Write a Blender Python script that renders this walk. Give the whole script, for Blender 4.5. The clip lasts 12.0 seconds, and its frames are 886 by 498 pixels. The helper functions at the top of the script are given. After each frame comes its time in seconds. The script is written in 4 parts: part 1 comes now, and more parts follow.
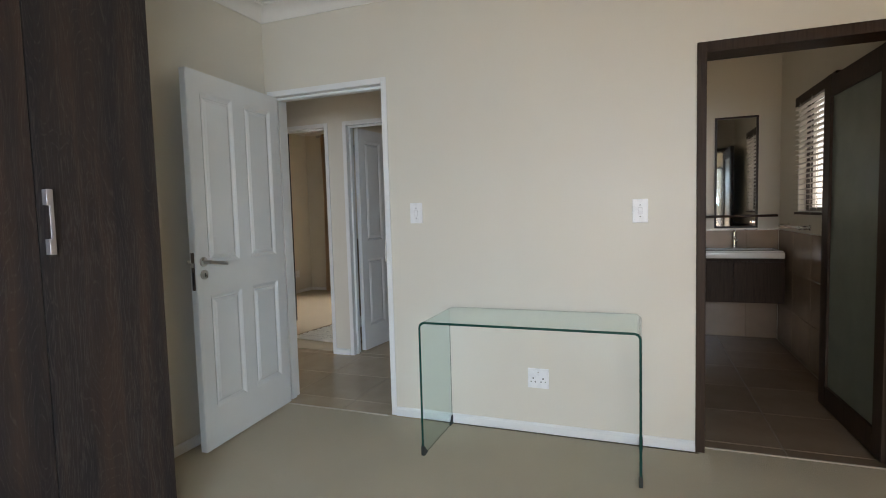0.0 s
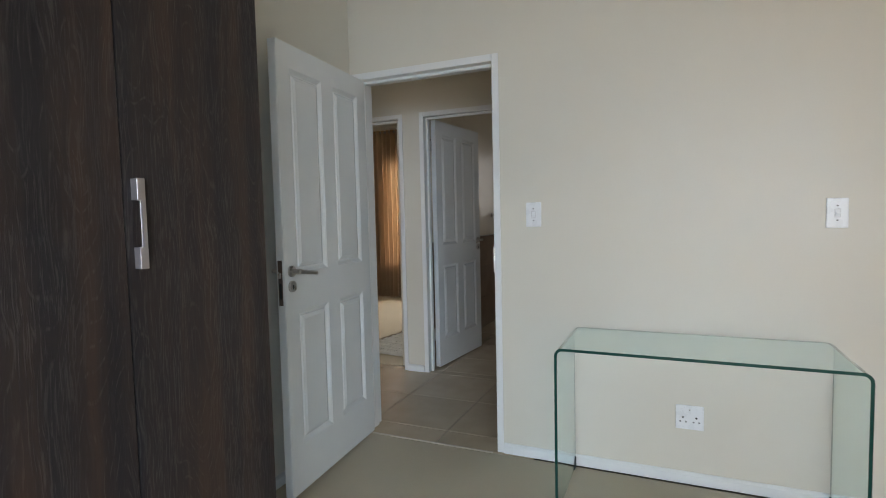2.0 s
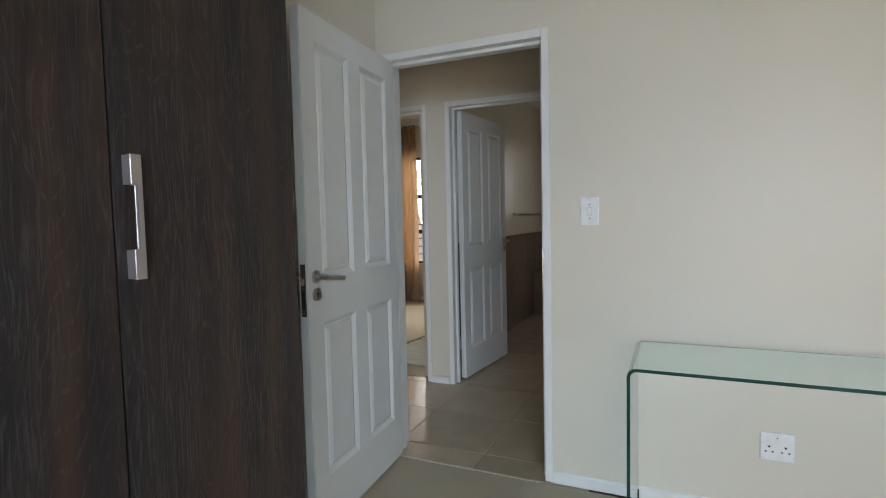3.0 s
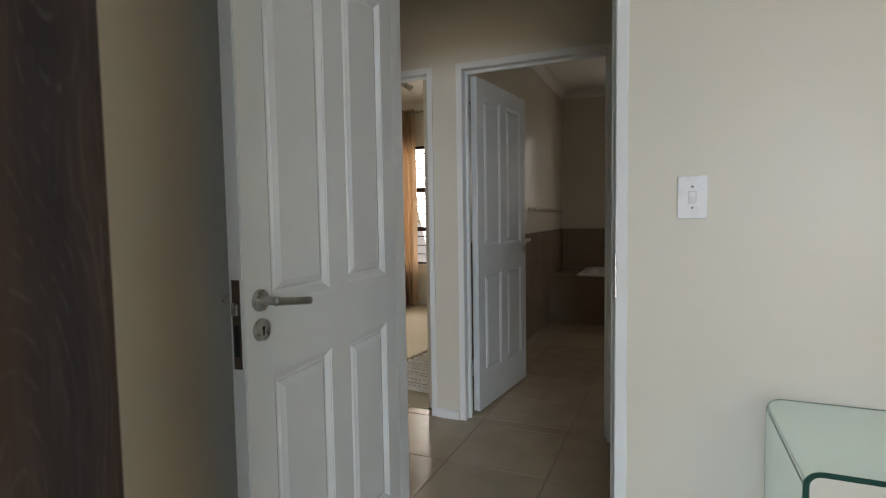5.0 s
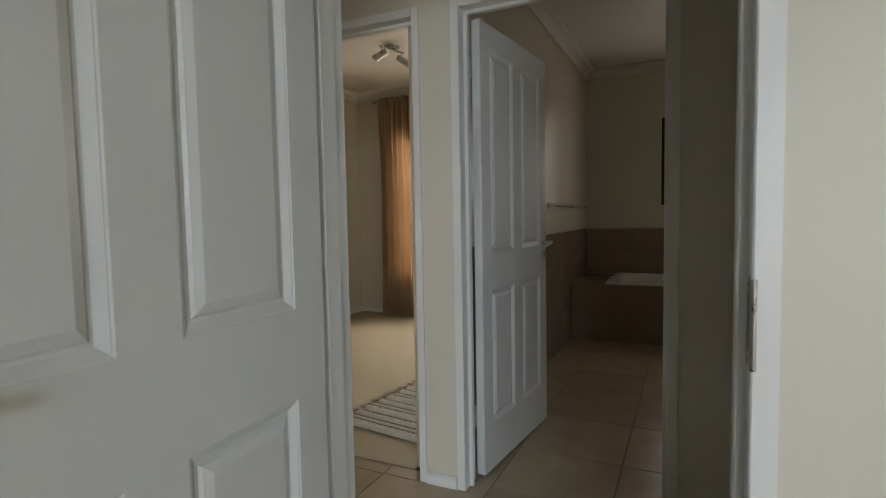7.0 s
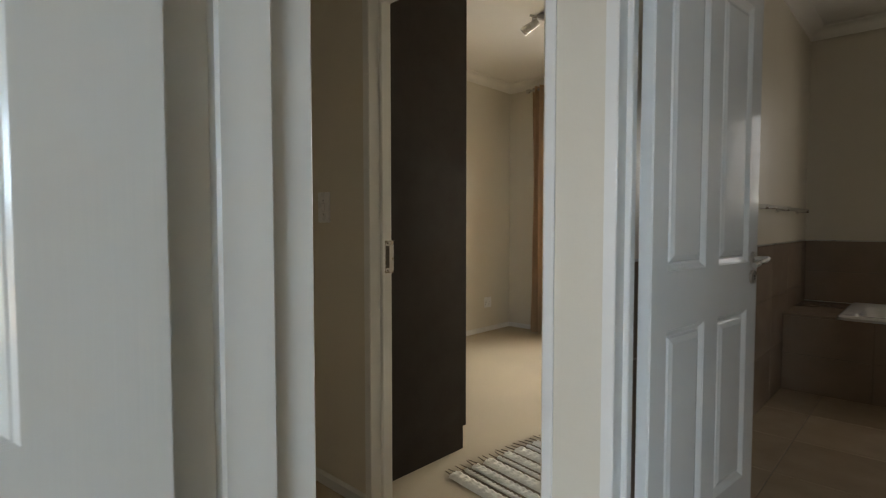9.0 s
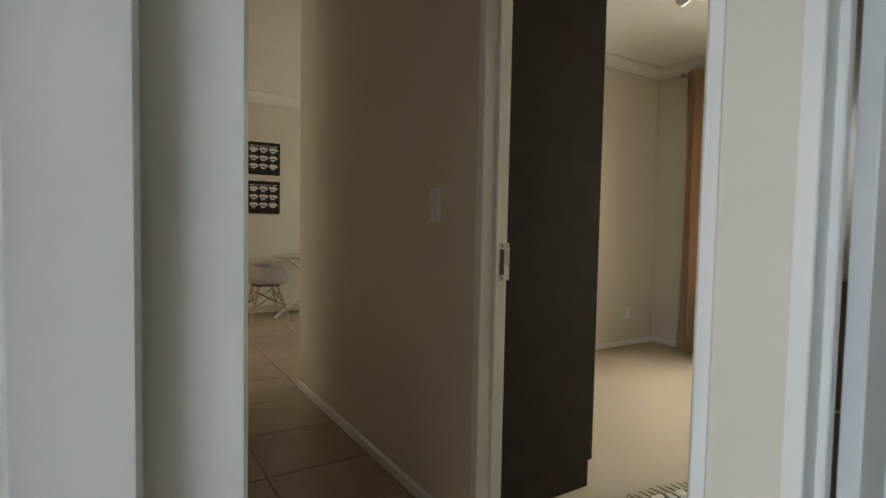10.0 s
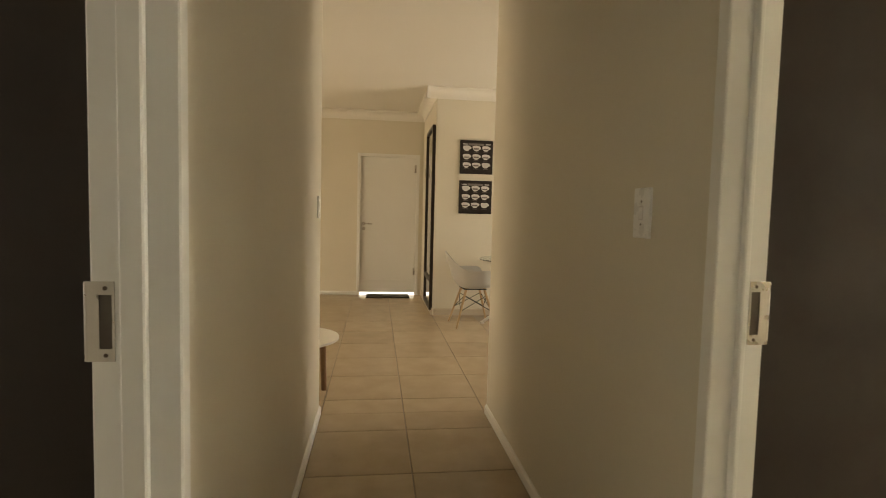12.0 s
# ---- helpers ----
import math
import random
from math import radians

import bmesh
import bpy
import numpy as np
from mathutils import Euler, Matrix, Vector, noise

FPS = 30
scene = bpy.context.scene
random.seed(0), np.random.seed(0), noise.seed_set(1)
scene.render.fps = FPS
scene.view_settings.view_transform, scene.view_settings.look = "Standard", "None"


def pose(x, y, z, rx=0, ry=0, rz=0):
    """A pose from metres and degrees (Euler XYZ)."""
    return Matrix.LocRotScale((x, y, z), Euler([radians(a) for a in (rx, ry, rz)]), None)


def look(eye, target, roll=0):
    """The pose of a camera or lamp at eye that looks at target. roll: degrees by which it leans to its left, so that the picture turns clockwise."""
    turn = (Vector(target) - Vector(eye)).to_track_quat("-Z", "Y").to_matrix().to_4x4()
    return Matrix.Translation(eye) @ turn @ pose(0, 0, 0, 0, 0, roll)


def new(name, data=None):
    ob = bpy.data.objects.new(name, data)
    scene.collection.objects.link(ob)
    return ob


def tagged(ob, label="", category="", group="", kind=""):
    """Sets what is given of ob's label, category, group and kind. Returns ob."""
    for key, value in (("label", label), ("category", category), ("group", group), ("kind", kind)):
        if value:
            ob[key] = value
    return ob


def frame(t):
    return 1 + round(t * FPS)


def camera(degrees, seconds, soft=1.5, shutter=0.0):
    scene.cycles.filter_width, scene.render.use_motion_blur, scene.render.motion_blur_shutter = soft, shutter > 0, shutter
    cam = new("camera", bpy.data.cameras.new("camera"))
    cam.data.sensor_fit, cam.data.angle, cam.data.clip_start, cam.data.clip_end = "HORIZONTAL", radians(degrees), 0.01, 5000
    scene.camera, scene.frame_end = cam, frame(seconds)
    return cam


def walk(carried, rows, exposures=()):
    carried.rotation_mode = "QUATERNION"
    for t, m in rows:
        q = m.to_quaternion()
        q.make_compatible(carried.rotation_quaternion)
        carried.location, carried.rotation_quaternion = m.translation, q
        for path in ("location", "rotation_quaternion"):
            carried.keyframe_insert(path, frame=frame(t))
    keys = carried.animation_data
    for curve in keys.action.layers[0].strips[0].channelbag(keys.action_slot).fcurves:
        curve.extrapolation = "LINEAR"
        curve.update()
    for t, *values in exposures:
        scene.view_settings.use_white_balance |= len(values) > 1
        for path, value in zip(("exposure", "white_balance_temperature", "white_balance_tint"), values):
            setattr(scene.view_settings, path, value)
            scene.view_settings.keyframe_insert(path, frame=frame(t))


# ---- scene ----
cam = camera(80.5, 12.0, 1.0, 0.25)
PATH = [
    (0, (1.111, -2.895, 1.255), (0.403, -1.03, 1.12), -1.6),
    (0.5, (0.961, -2.822, 1.261), (0.238, -0.962, 1.128), -1.4),
    (1, (0.801, -2.755, 1.263), (0.043, -0.909, 1.134), -1.4),
    (1.5, (0.632, -2.701, 1.266), (-0.155, -0.867, 1.138), -1.3),
    (2, (0.487, -2.612, 1.264), (-0.313, -0.784, 1.139), -1.3),
    (2.5, (0.337, -2.501, 1.252), (-0.469, -0.675, 1.127), -1.3),
    (3, (0.198, -2.381, 1.251), (-0.616, -0.558, 1.13), -1.3),
    (3.2, (0.154, -2.329, 1.245), (-0.669, -0.51, 1.124), -1.3),
    (4.8, (-0.172, -1.749, 1.221), (-0.973, 0.079, 1.097), -0.8),
    (5, (-0.206, -1.674, 1.221), (-1.004, 0.155, 1.093), -0.9),
    (5.5, (-0.282, -1.467, 1.213), (-1.078, 0.363, 1.085), -1.0),
    (6, (-0.344, -1.251, 1.206), (-1.144, 0.577, 1.078), -1.0),
    (6.5, (-0.401, -1.063, 1.202), (-1.213, 0.76, 1.075), -1.1),
    (6.7, (-0.419, -0.983, 1.199), (-1.24, 0.836, 1.072), -1.1),
    (8.3, (-0.583, -0.377, 1.165), (-1.745, 1.247, 1.06), -0.3),
    (8.5, (-0.619, -0.308, 1.165), (-1.84, 1.273, 1.059), -0.2),
    (9, (-0.705, -0.15, 1.16), (-2.071, 1.308, 1.068), -0.0),
    (9.5, (-0.781, -0.024, 1.158), (-2.305, 1.268, 1.072), -0.0),
    (10, (-0.866, 0.088, 1.162), (-2.559, 1.148, 1.065), 1.1),
    (10.5, (-0.962, 0.187, 1.167), (-2.764, 1.048, 1.064), 1.1),
    (11, (-1.077, 0.300, 1.198), (-2.974, 0.918, 1.075), 0.9),
    (11.5, (-1.174, 0.387, 1.211), (-3.129, 0.791, 1.086), 1.3),
    (12, (-1.343, 0.469, 1.217), (-3.322, 0.724, 1.089), 1.4),
]
EXPOSURES = [(0, -0.08, 6900, 17), (2.5, -0.17, 6750, 15), (5.5, -0.22, 7250, 16), (6.5, -0.28, 7350, 15), (8.5, 0.14, 7150, 14), (9.5, 0.36, 7000, 13), (10.2, 0.42, 6900, 12), (10.6, 0.52, 7100, 10), (11.2, 0.9, 8000, 11), (12, 1.36, 8200, 11)]
walk(cam, [(t, look(eye, target, roll)) for t, eye, target, roll in PATH], EXPOSURES)

# ---- world, sun, window light ----
world = bpy.data.worlds.new("sky")
scene.world = world
world.use_nodes = True
wn = world.node_tree
sky = wn.nodes.new("ShaderNodeTexSky")
sky.sky_type, sky.sun_disc = "NISHITA", False
sky.sun_elevation, sky.sun_rotation = radians(48), radians(-80)
wn.links.new(sky.outputs[0], wn.nodes["Background"].inputs[0])
wn.nodes["Background"].inputs[1].default_value = 0.14
sun_data = bpy.data.lights.new("sun", "SUN")
sun_data.energy, sun_data.angle, sun_data.color = 4.0, radians(0.5), (1.0, 0.95, 0.87)
sun = new("sun", sun_data)
sun.matrix_world = look((-12, -1.5, 12), (0, 0.3, 0))


def window_light(name, x, y, z, w, h, target, watts, colour, spread=180):
    """Daylight that stands in a window's opening."""
    d = bpy.data.lights.new(name, "AREA")
    d.spread = radians(spread)
    d.shape, d.size, d.size_y, d.energy, d.color = "RECTANGLE", w, h, watts, colour
    ob = new(name, d)
    ob.matrix_world = look((x, y, z), target)
    return ob


# sky light falls slanting down through each opening
window_light("daylight_bedroom", 1.6, -5.08, 1.7, 2.4, 0.85, (-2.2, 0.3, -1.6), 62, (0.56, 0.785, 1.0), 106)
# added warm fill in the same opening, as if thrown up by sunlit paving
window_light("warm_fill_bedroom", 1.6, -5.06, 0.55, 2.4, 0.9, (2.6, 0, 2.4), 18, (1.0, 0.78, 0.53), 125)
window_light("daylight_second_bedroom", -2.88, 5.46, 1.55, 1.75, 2.1, (-2.6, 1.6, -0.8), 86, (0.98, 0.97, 0.89), 150)
window_light("daylight_bathroom", -0.28, 5.32, 1.74, 1.0, 1.1, (-0.35, 0, -0.5), 8.5, (1.0, 0.98, 0.95))
window_light("daylight_ensuite", 2.43, 1.665, 1.635, 0.93, 0.9, (0, 1.665, 1.635), 5, (1.0, 0.96, 0.90))
# lamp added to brighten the third room's dark wardrobe, no known source
window_light("fill_third_room", -2.75, -3.3, 1.3, 1.7, 1.6, (-2.75, 0, 1.3), 12, (0.95, 0.97, 1.0))
window_light("daylight_living_north", -6.2, 5.25, 1.25, 2.6, 2.0, (-6.2, 0, -0.2), 26, (1.0, 0.95, 0.86))
# warm lamp added on the unseen south side for the entry and passage
window_light("fill_living_south", -6.6, -4.78, 1.25, 3.0, 2.0, (-6.6, 0, -0.1), 27, (1.0, 0.84, 0.60))


# ---- materials ----
def nodes_of(name):
    m = bpy.data.materials.new(name)
    m.use_nodes = True
    return m, m.node_tree, m.node_tree.nodes["Principled BSDF"]


def put(t, socket, value):
    if hasattr(value, "links"):
        t.links.new(value, socket)
    else:
        socket.default_value = value


def coords(t, scale):
    tc, mp = t.nodes.new("ShaderNodeTexCoord"), t.nodes.new("ShaderNodeMapping")
    mp.inputs["Scale"].default_value = scale
    t.links.new(tc.outputs["Object"], mp.inputs[0])
    return mp.outputs[0]


def noise_tex(t, scale, s=1.0, detail=4.0, rough=0.55, distortion=0.0):
    n = t.nodes.new("ShaderNodeTexNoise")
    t.links.new(coords(t, scale), n.inputs["Vector"])
    n.inputs["Scale"].default_value, n.inputs["Detail"].default_value = s, detail
    n.inputs["Roughness"].default_value, n.inputs["Distortion"].default_value = rough, distortion
    return n.outputs["Fac"]


def ramp(t, fac, stops):
    r = t.nodes.new("ShaderNodeValToRGB")
    t.links.new(fac, r.inputs[0])
    while len(r.color_ramp.elements) < len(stops):
        r.color_ramp.elements.new(0.5)
    for e, (p, c) in zip(r.color_ramp.elements, stops):
        e.position, e.color = p, (*c, 1)
    return r.outputs[0]


def mixed(t, fac, a, b, mode="MIX"):
    m = t.nodes.new("ShaderNodeMix")
    m.data_type, m.blend_type = "RGBA", mode
    put(t, m.inputs[0], fac)
    put(t, m.inputs[6], a)
    put(t, m.inputs[7], b)
    return m.outputs[2]


def bump(t, bsdf, height, strength, distance=0.002):
    b = t.nodes.new("ShaderNodeBump")
    b.inputs["Strength"].default_value, b.inputs["Distance"].default_value = strength, distance
    t.links.new(height, b.inputs["Height"])
    t.links.new(b.outputs[0], bsdf.inputs["Normal"])


def scaled(c, k):
    return tuple(min(1, v * k) for v in c)


def surface(name, c, rough=0.6, vary=0.08, big=1.6, fine=90.0, relief=0.15, depth=0.001, metal=0.0, spread=0.1):
    """Plain material with broad stains and fine grain."""
    m, t, b = nodes_of(name)
    broad = ramp(t, noise_tex(t, (big,) * 3, 1, 3), [(0.3, scaled(c, 1 - vary)), (0.7, scaled(c, 1 + vary))])
    small = noise_tex(t, (fine,) * 3, 1, 4)
    grain = ramp(t, small, [(0.3, scaled(c, 1 - vary * 0.7)), (0.7, scaled(c, 1 + vary * 0.7))])
    put(t, b.inputs["Base Color"], mixed(t, 0.4, broad, grain))
    rr = ramp(t, noise_tex(t, (big * 4,) * 3, 1, 4), [(0.3, (max(0.03, rough - spread),) * 3), (0.7, (min(1, rough + spread),) * 3)])
    put(t, b.inputs["Roughness"], rr)
    b.inputs["Metallic"].default_value = metal
    if relief:
        bump(t, b, small, relief, depth)
    return m


def grained(name, dark, mid, light, rough, relief, along="z", fineness=70.0, depth=0.0015):
    """Wood with long fibres along one axis and cathedral figures."""
    m, t, b = nodes_of(name)
    k = {"x": (1.0 / 26, 1, 1), "y": (1, 1.0 / 26, 1), "z": (1, 1, 1.0 / 26)}[along]
    sc = lambda f: tuple(f * v for v in k)
    fibre = noise_tex(t, sc(fineness * 2.2), 1, 5, 0.6, 0.6)
    figure = noise_tex(t, sc(fineness * 0.35), 1, 3, 0.5, 2.2)
    base = ramp(t, figure, [(0.32, dark), (0.55, mid), (0.72, dark)])
    lines = ramp(t, fibre, [(0.42, (0, 0, 0)), (0.62, (1, 1, 1))])
    put(t, b.inputs["Base Color"], mixed(t, mixed(t, 0.5, lines, (0, 0, 0, 1)), base, (*light, 1)))
    b.inputs["Roughness"].default_value = rough
    bump(t, b, fibre, relief, depth)
    return m


def clear(name, c, rough=0.0, ior=1.5):
    m, t, b = nodes_of(name)
    b.inputs["Base Color"].default_value = (*c, 1)
    b.inputs["Transmission Weight"].default_value, b.inputs["Roughness"].default_value, b.inputs["IOR"].default_value = 1.0, rough, ior
    return m


def door_paint(name):
    """White paint over an embossed wood grain."""
    m, t, b = nodes_of(name)
    c = (0.74, 0.75, 0.74)
    fibre = noise_tex(t, (190, 190, 2.6), 1, 3, 0.55, 0.2)
    figure = noise_tex(t, (26, 26, 1.1), 1, 2, 0.5, 1.2)
    put(t, b.inputs["Base Color"], ramp(t, noise_tex(t, (2, 2, 2), 1, 4), [(0.3, scaled(c, 0.95)), (0.7, scaled(c, 1.03))]))
    put(t, b.inputs["Roughness"], ramp(t, noise_tex(t, (9, 9, 4), 1, 3), [(0.3, (0.11,) * 3), (0.7, (0.19,) * 3)]))
    bump(t, b, mixed(t, 0.3, fibre, figure), 0.36, 0.0009)
    return m


def floor_tile_material(name, c):
    m, t, b = nodes_of(name)
    oi = t.nodes.new("ShaderNodeObjectInfo")
    tone = ramp(t, oi.outputs["Random"], [(0.0, scaled(c, 0.93)), (1.0, scaled(c, 1.05))])
    geo = t.nodes.new("ShaderNodeNewGeometry")

    def spread_noise(s, detail):
        n = t.nodes.new("ShaderNodeTexNoise")
        t.links.new(geo.outputs["Position"], n.inputs["Vector"])
        n.inputs["Scale"].default_value, n.inputs["Detail"].default_value = s, detail
        return n.outputs["Fac"]

    cloud = ramp(t, spread_noise(6, 5), [(0.3, (0.86, 0.85, 0.83)), (0.7, (1, 1, 1))])
    put(t, b.inputs["Base Color"], mixed(t, 1.0, tone, cloud, "MULTIPLY"))
    put(t, b.inputs["Roughness"], ramp(t, spread_noise(2.5, 3), [(0.3, (0.21,) * 3), (0.75, (0.27,) * 3)]))
    bump(t, b, spread_noise(9, 2), 0.02, 0.001)
    return m


def cloth(name, c, through_colour, back_light):
    m, t, b = nodes_of(name)
    weave = noise_tex(t, (500, 500, 90), 1, 3)
    put(t, b.inputs["Base Color"], ramp(t, weave, [(0.3, scaled(c, 0.8)), (0.7, scaled(c, 1.15))]))
    b.inputs["Roughness"].default_value = 0.85
    tr = t.nodes.new("ShaderNodeBsdfTranslucent")
    tr.inputs[0].default_value = (*through_colour, 1)
    mx = t.nodes.new("ShaderNodeMixShader")
    mx.inputs[0].default_value = back_light
    out = t.nodes["Material Output"]
    t.links.new(b.outputs[0], mx.inputs[1])
    t.links.new(tr.outputs[0], mx.inputs[2])
    t.links.new(mx.outputs[0], out.inputs[0])
    return m


def embossed(name):
    """Near-black wood laminate with brown bands, cathedral rings and pale pores."""
    m, t, b = nodes_of(name)
    tc, oi = t.nodes.new("ShaderNodeTexCoord"), t.nodes.new("ShaderNodeObjectInfo")
    shift, bend = t.nodes.new("ShaderNodeVectorMath"), t.nodes.new("ShaderNodeVectorMath")
    shift.operation, bend.operation = "MULTIPLY_ADD", "MULTIPLY_ADD"
    t.links.new(oi.outputs["Random"], shift.inputs[0])
    shift.inputs[1].default_value = (0, 7, 11)
    t.links.new(tc.outputs["Object"], shift.inputs[2])

    def field(source, scale, detail, rough=0.6):
        s, n = t.nodes.new("ShaderNodeMapping"), t.nodes.new("ShaderNodeTexNoise")
        s.inputs["Scale"].default_value = scale
        t.links.new(source, s.inputs[0])
        t.links.new(s.outputs[0], n.inputs["Vector"])
        n.inputs["Scale"].default_value, n.inputs["Detail"].default_value, n.inputs["Roughness"].default_value = 1.0, detail, rough
        return n.outputs

    t.links.new(field(shift.outputs[0], (7, 7, 2.4), 2)["Color"], bend.inputs[0])
    bend.inputs[1].default_value = (0.05, 0.05, 0.0)
    t.links.new(shift.outputs[0], bend.inputs[2])
    p = bend.outputs[0]

    def calc(op, a, v):
        n = t.nodes.new("ShaderNodeMath")
        n.operation = op
        put(t, n.inputs[0], a)
        put(t, n.inputs[1], v)
        return n.outputs[0]

    rings = calc("SINE", calc("MULTIPLY", field(p, (6.5, 6.5, 1.1), 1.5, 0.35)["Fac"], 260), 0)
    ring_lines = ramp(t, rings, [(0.80, (0, 0, 0)), (1.0, (0.8, 0.8, 0.8))])
    broken = ramp(t, field(p, (150, 150, 12), 3)["Fac"], [(0.44, (0, 0, 0)), (0.60, (1, 1, 1))])
    pores = field(p, (260, 260, 8.0), 3)["Fac"]
    pore_lines = ramp(t, pores, [(0.53, (0, 0, 0)), (0.63, (1, 1, 1))])
    patch = ramp(t, field(p, (7, 7, 1.2), 2)["Fac"], [(0.42, (0.15,) * 3), (0.60, (0.8,) * 3)])
    band = ramp(t, field(p, (15, 15, 0.5), 4)["Fac"], [(0.36, (0.0160, 0.0128, 0.0142)), (0.5, (0.0245, 0.0165, 0.0150)), (0.66, (0.0430, 0.0240, 0.0170))])
    marks = mixed(t, 1.0, mixed(t, 1.0, ring_lines, broken, "MULTIPLY"), mixed(t, 1.0, pore_lines, patch, "MULTIPLY"), "LIGHTEN")
    put(t, b.inputs["Base Color"], mixed(t, mixed(t, 0.62, marks, (0, 0, 0, 1)), band, (0.105, 0.088, 0.078, 1)))
    b.inputs["Roughness"].default_value = 0.48
    b.inputs["Specular IOR Level"].default_value = 0.35
    bump(t, b, mixed(t, 0.5, marks, pores), 0.6, 0.0012)
    return m



def brushed_enamel(name, c):
    """Gloss wall paint with fine upright roller streaks."""
    m, t, b = nodes_of(name)
    put(t, b.inputs["Base Color"], ramp(t, noise_tex(t, (0.9,) * 3, 1, 3), [(0.3, scaled(c, 0.98)), (0.7, scaled(c, 1.02))]))
    put(t, b.inputs["Roughness"], ramp(t, noise_tex(t, (3, 3, 2), 1, 3), [(0.3, (0.28,) * 3), (0.7, (0.36,) * 3)]))
    b.inputs["Specular IOR Level"].default_value = 0.9
    bump(t, b, noise_tex(t, (75, 75, 1.8), 1, 2, 0.5), 0.9, 0.0016)
    return m


ENAMEL = brushed_enamel("cream enamel paint", (0.66, 0.60, 0.48))
CREAM = surface("cream wall paint", (0.665, 0.622, 0.53), 0.46, 0.03, 0.9, 140, 0.04, 0.0005, spread=0.05)
CEIL = surface("white ceiling paint", (0.78, 0.76, 0.71), 0.7, 0.03, 0.8, 120, 0.1)
WHITE = surface("white gloss paint", (0.76, 0.76, 0.74), 0.33, 0.015, 3, 60, 0.03, spread=0.03)
DOORP = door_paint("white grained door paint")
CARPET = surface("beige carpet", (0.465, 0.40, 0.295), 0.9, 0.12, 1.2, 420, 0.7, 0.004)
TILE = floor_tile_material("beige glazed tile", (0.48, 0.38, 0.268))
BTILE = floor_tile_material("taupe wall tile", (0.30, 0.225, 0.165))
DTILE = floor_tile_material("brown floor tile", (0.22, 0.155, 0.105))
GROUT = surface("grey brown grout", (0.25, 0.20, 0.15), 0.9, 0.15, 3, 200, 0.3)
BROWNGROUT = surface("brown grout", (0.19, 0.135, 0.095), 0.85, 0.15, 3, 200, 0.3)
SKTILE = surface("beige skirting tile", (0.50, 0.43, 0.34), 0.35)
DARKWOOD = embossed("charcoal embossed wood")
LAMINATE = surface("plain dark laminate", (0.024, 0.0165, 0.0145), 0.55, 0.12, 2, 150, 0.08, 0.0005)
LAMINATE.node_tree.nodes["Principled BSDF"].inputs["Specular IOR Level"].default_value = 0.3
ESPRESSO = grained("dark stained door wood", (0.026, 0.015, 0.010), (0.045, 0.027, 0.018), (0.06, 0.040, 0.028), 0.5, 0.25)
ESPRESSO.node_tree.nodes["Principled BSDF"].inputs["Specular IOR Level"].default_value = 0.16
OAK = grained("light beech wood", (0.42, 0.27, 0.14), (0.52, 0.35, 0.19), (0.58, 0.42, 0.26), 0.45, 0.15)
WALNUT = grained("brown timber", (0.19, 0.10, 0.05), (0.25, 0.14, 0.07), (0.3, 0.18, 0.1), 0.45, 0.15)
TARNISH = surface("tarnished brown steel", (0.13, 0.10, 0.085), 0.4, 0.15, 10, 200, 0.1, 0.0005, 0.85)
STEEL = surface("brushed steel", (0.50, 0.48, 0.45), 0.32, 0.06, 8, 300, 0.06, 0.0004, 1.0)
CHROME = surface("chrome", (0.78, 0.78, 0.78), 0.2, 0.03, 8, 200, 0, 0.0004, 1.0, 0.03)
ALU = surface("satin aluminium handle", (0.50, 0.445, 0.435), 0.46, 0.05, 8, 300, 0.05, 0.0004, 0.85)
PLASTIC = surface("white plastic", (0.80, 0.80, 0.80), 0.3, 0.02, 6, 100, 0.02)
# brown that paints the shade within the strike plate's slot
SLOT = surface("slot shade brown", (0.10, 0.085, 0.07), 0.7)
# near-black that paints the shade inside small holes; no hole is cut
HOLE = surface("hole shade black", (0.012, 0.011, 0.011), 0.6)
RUBBER = surface("black rubber", (0.02, 0.025, 0.022), 0.6)
GLASS = clear("green tinted glass", (0.80, 0.945, 0.925))
GLASSEDGE = surface("deep green glass edge", (0.008, 0.055, 0.042), 0.08, 0.2, 5, 60, 0.0, spread=0.03)
PANE = clear("window glass", (0.97, 0.98, 0.98))
FROST = surface("frosted green glass", (0.16, 0.195, 0.165), 0.38, 0.1, 1.2, 300, 0.1)
MIRROR = surface("mirror silver", (0.86, 0.87, 0.86), 0.03, 0.01, 1, 10, 0.0, metal=1.0, spread=0.01)
CERAMIC = surface("white ceramic", (0.80, 0.79, 0.77), 0.14, 0.02, 3, 40, 0.0, spread=0.04)
BRONZE = surface("dark bronze aluminium", (0.035, 0.026, 0.022), 0.4, 0.1, 6, 150, 0.05, metal=0.3)
CURTAIN = cloth("ochre curtain cloth", (0.50, 0.37, 0.255), (0.66, 0.43, 0.24), 0.34)
WOOL = surface("cream wool", (0.86, 0.84, 0.76), 0.95, 0.15, 20, 260, 0.9, 0.004)
WOOLDARK = surface("taupe wool", (0.21, 0.175, 0.125), 0.95, 0.2, 20, 260, 0.9, 0.004)
BLIND = surface("pale blind slat", (0.50, 0.46, 0.40), 0.5)
SHELL = surface("pale grey plastic shell", (0.48, 0.475, 0.465), 0.4, 0.03, 3, 80, 0.03)
POSTER = surface("dark brown print", (0.016, 0.010, 0.009), 0.8, 0.1, 6, 90, 0.03)
PRINT = surface("off white print", (0.62, 0.60, 0.60), 0.55, 0.1, 20, 90, 0.02)
PRINT2 = surface("grey print", (0.16, 0.14, 0.14), 0.55, 0.1, 20, 90, 0.02)
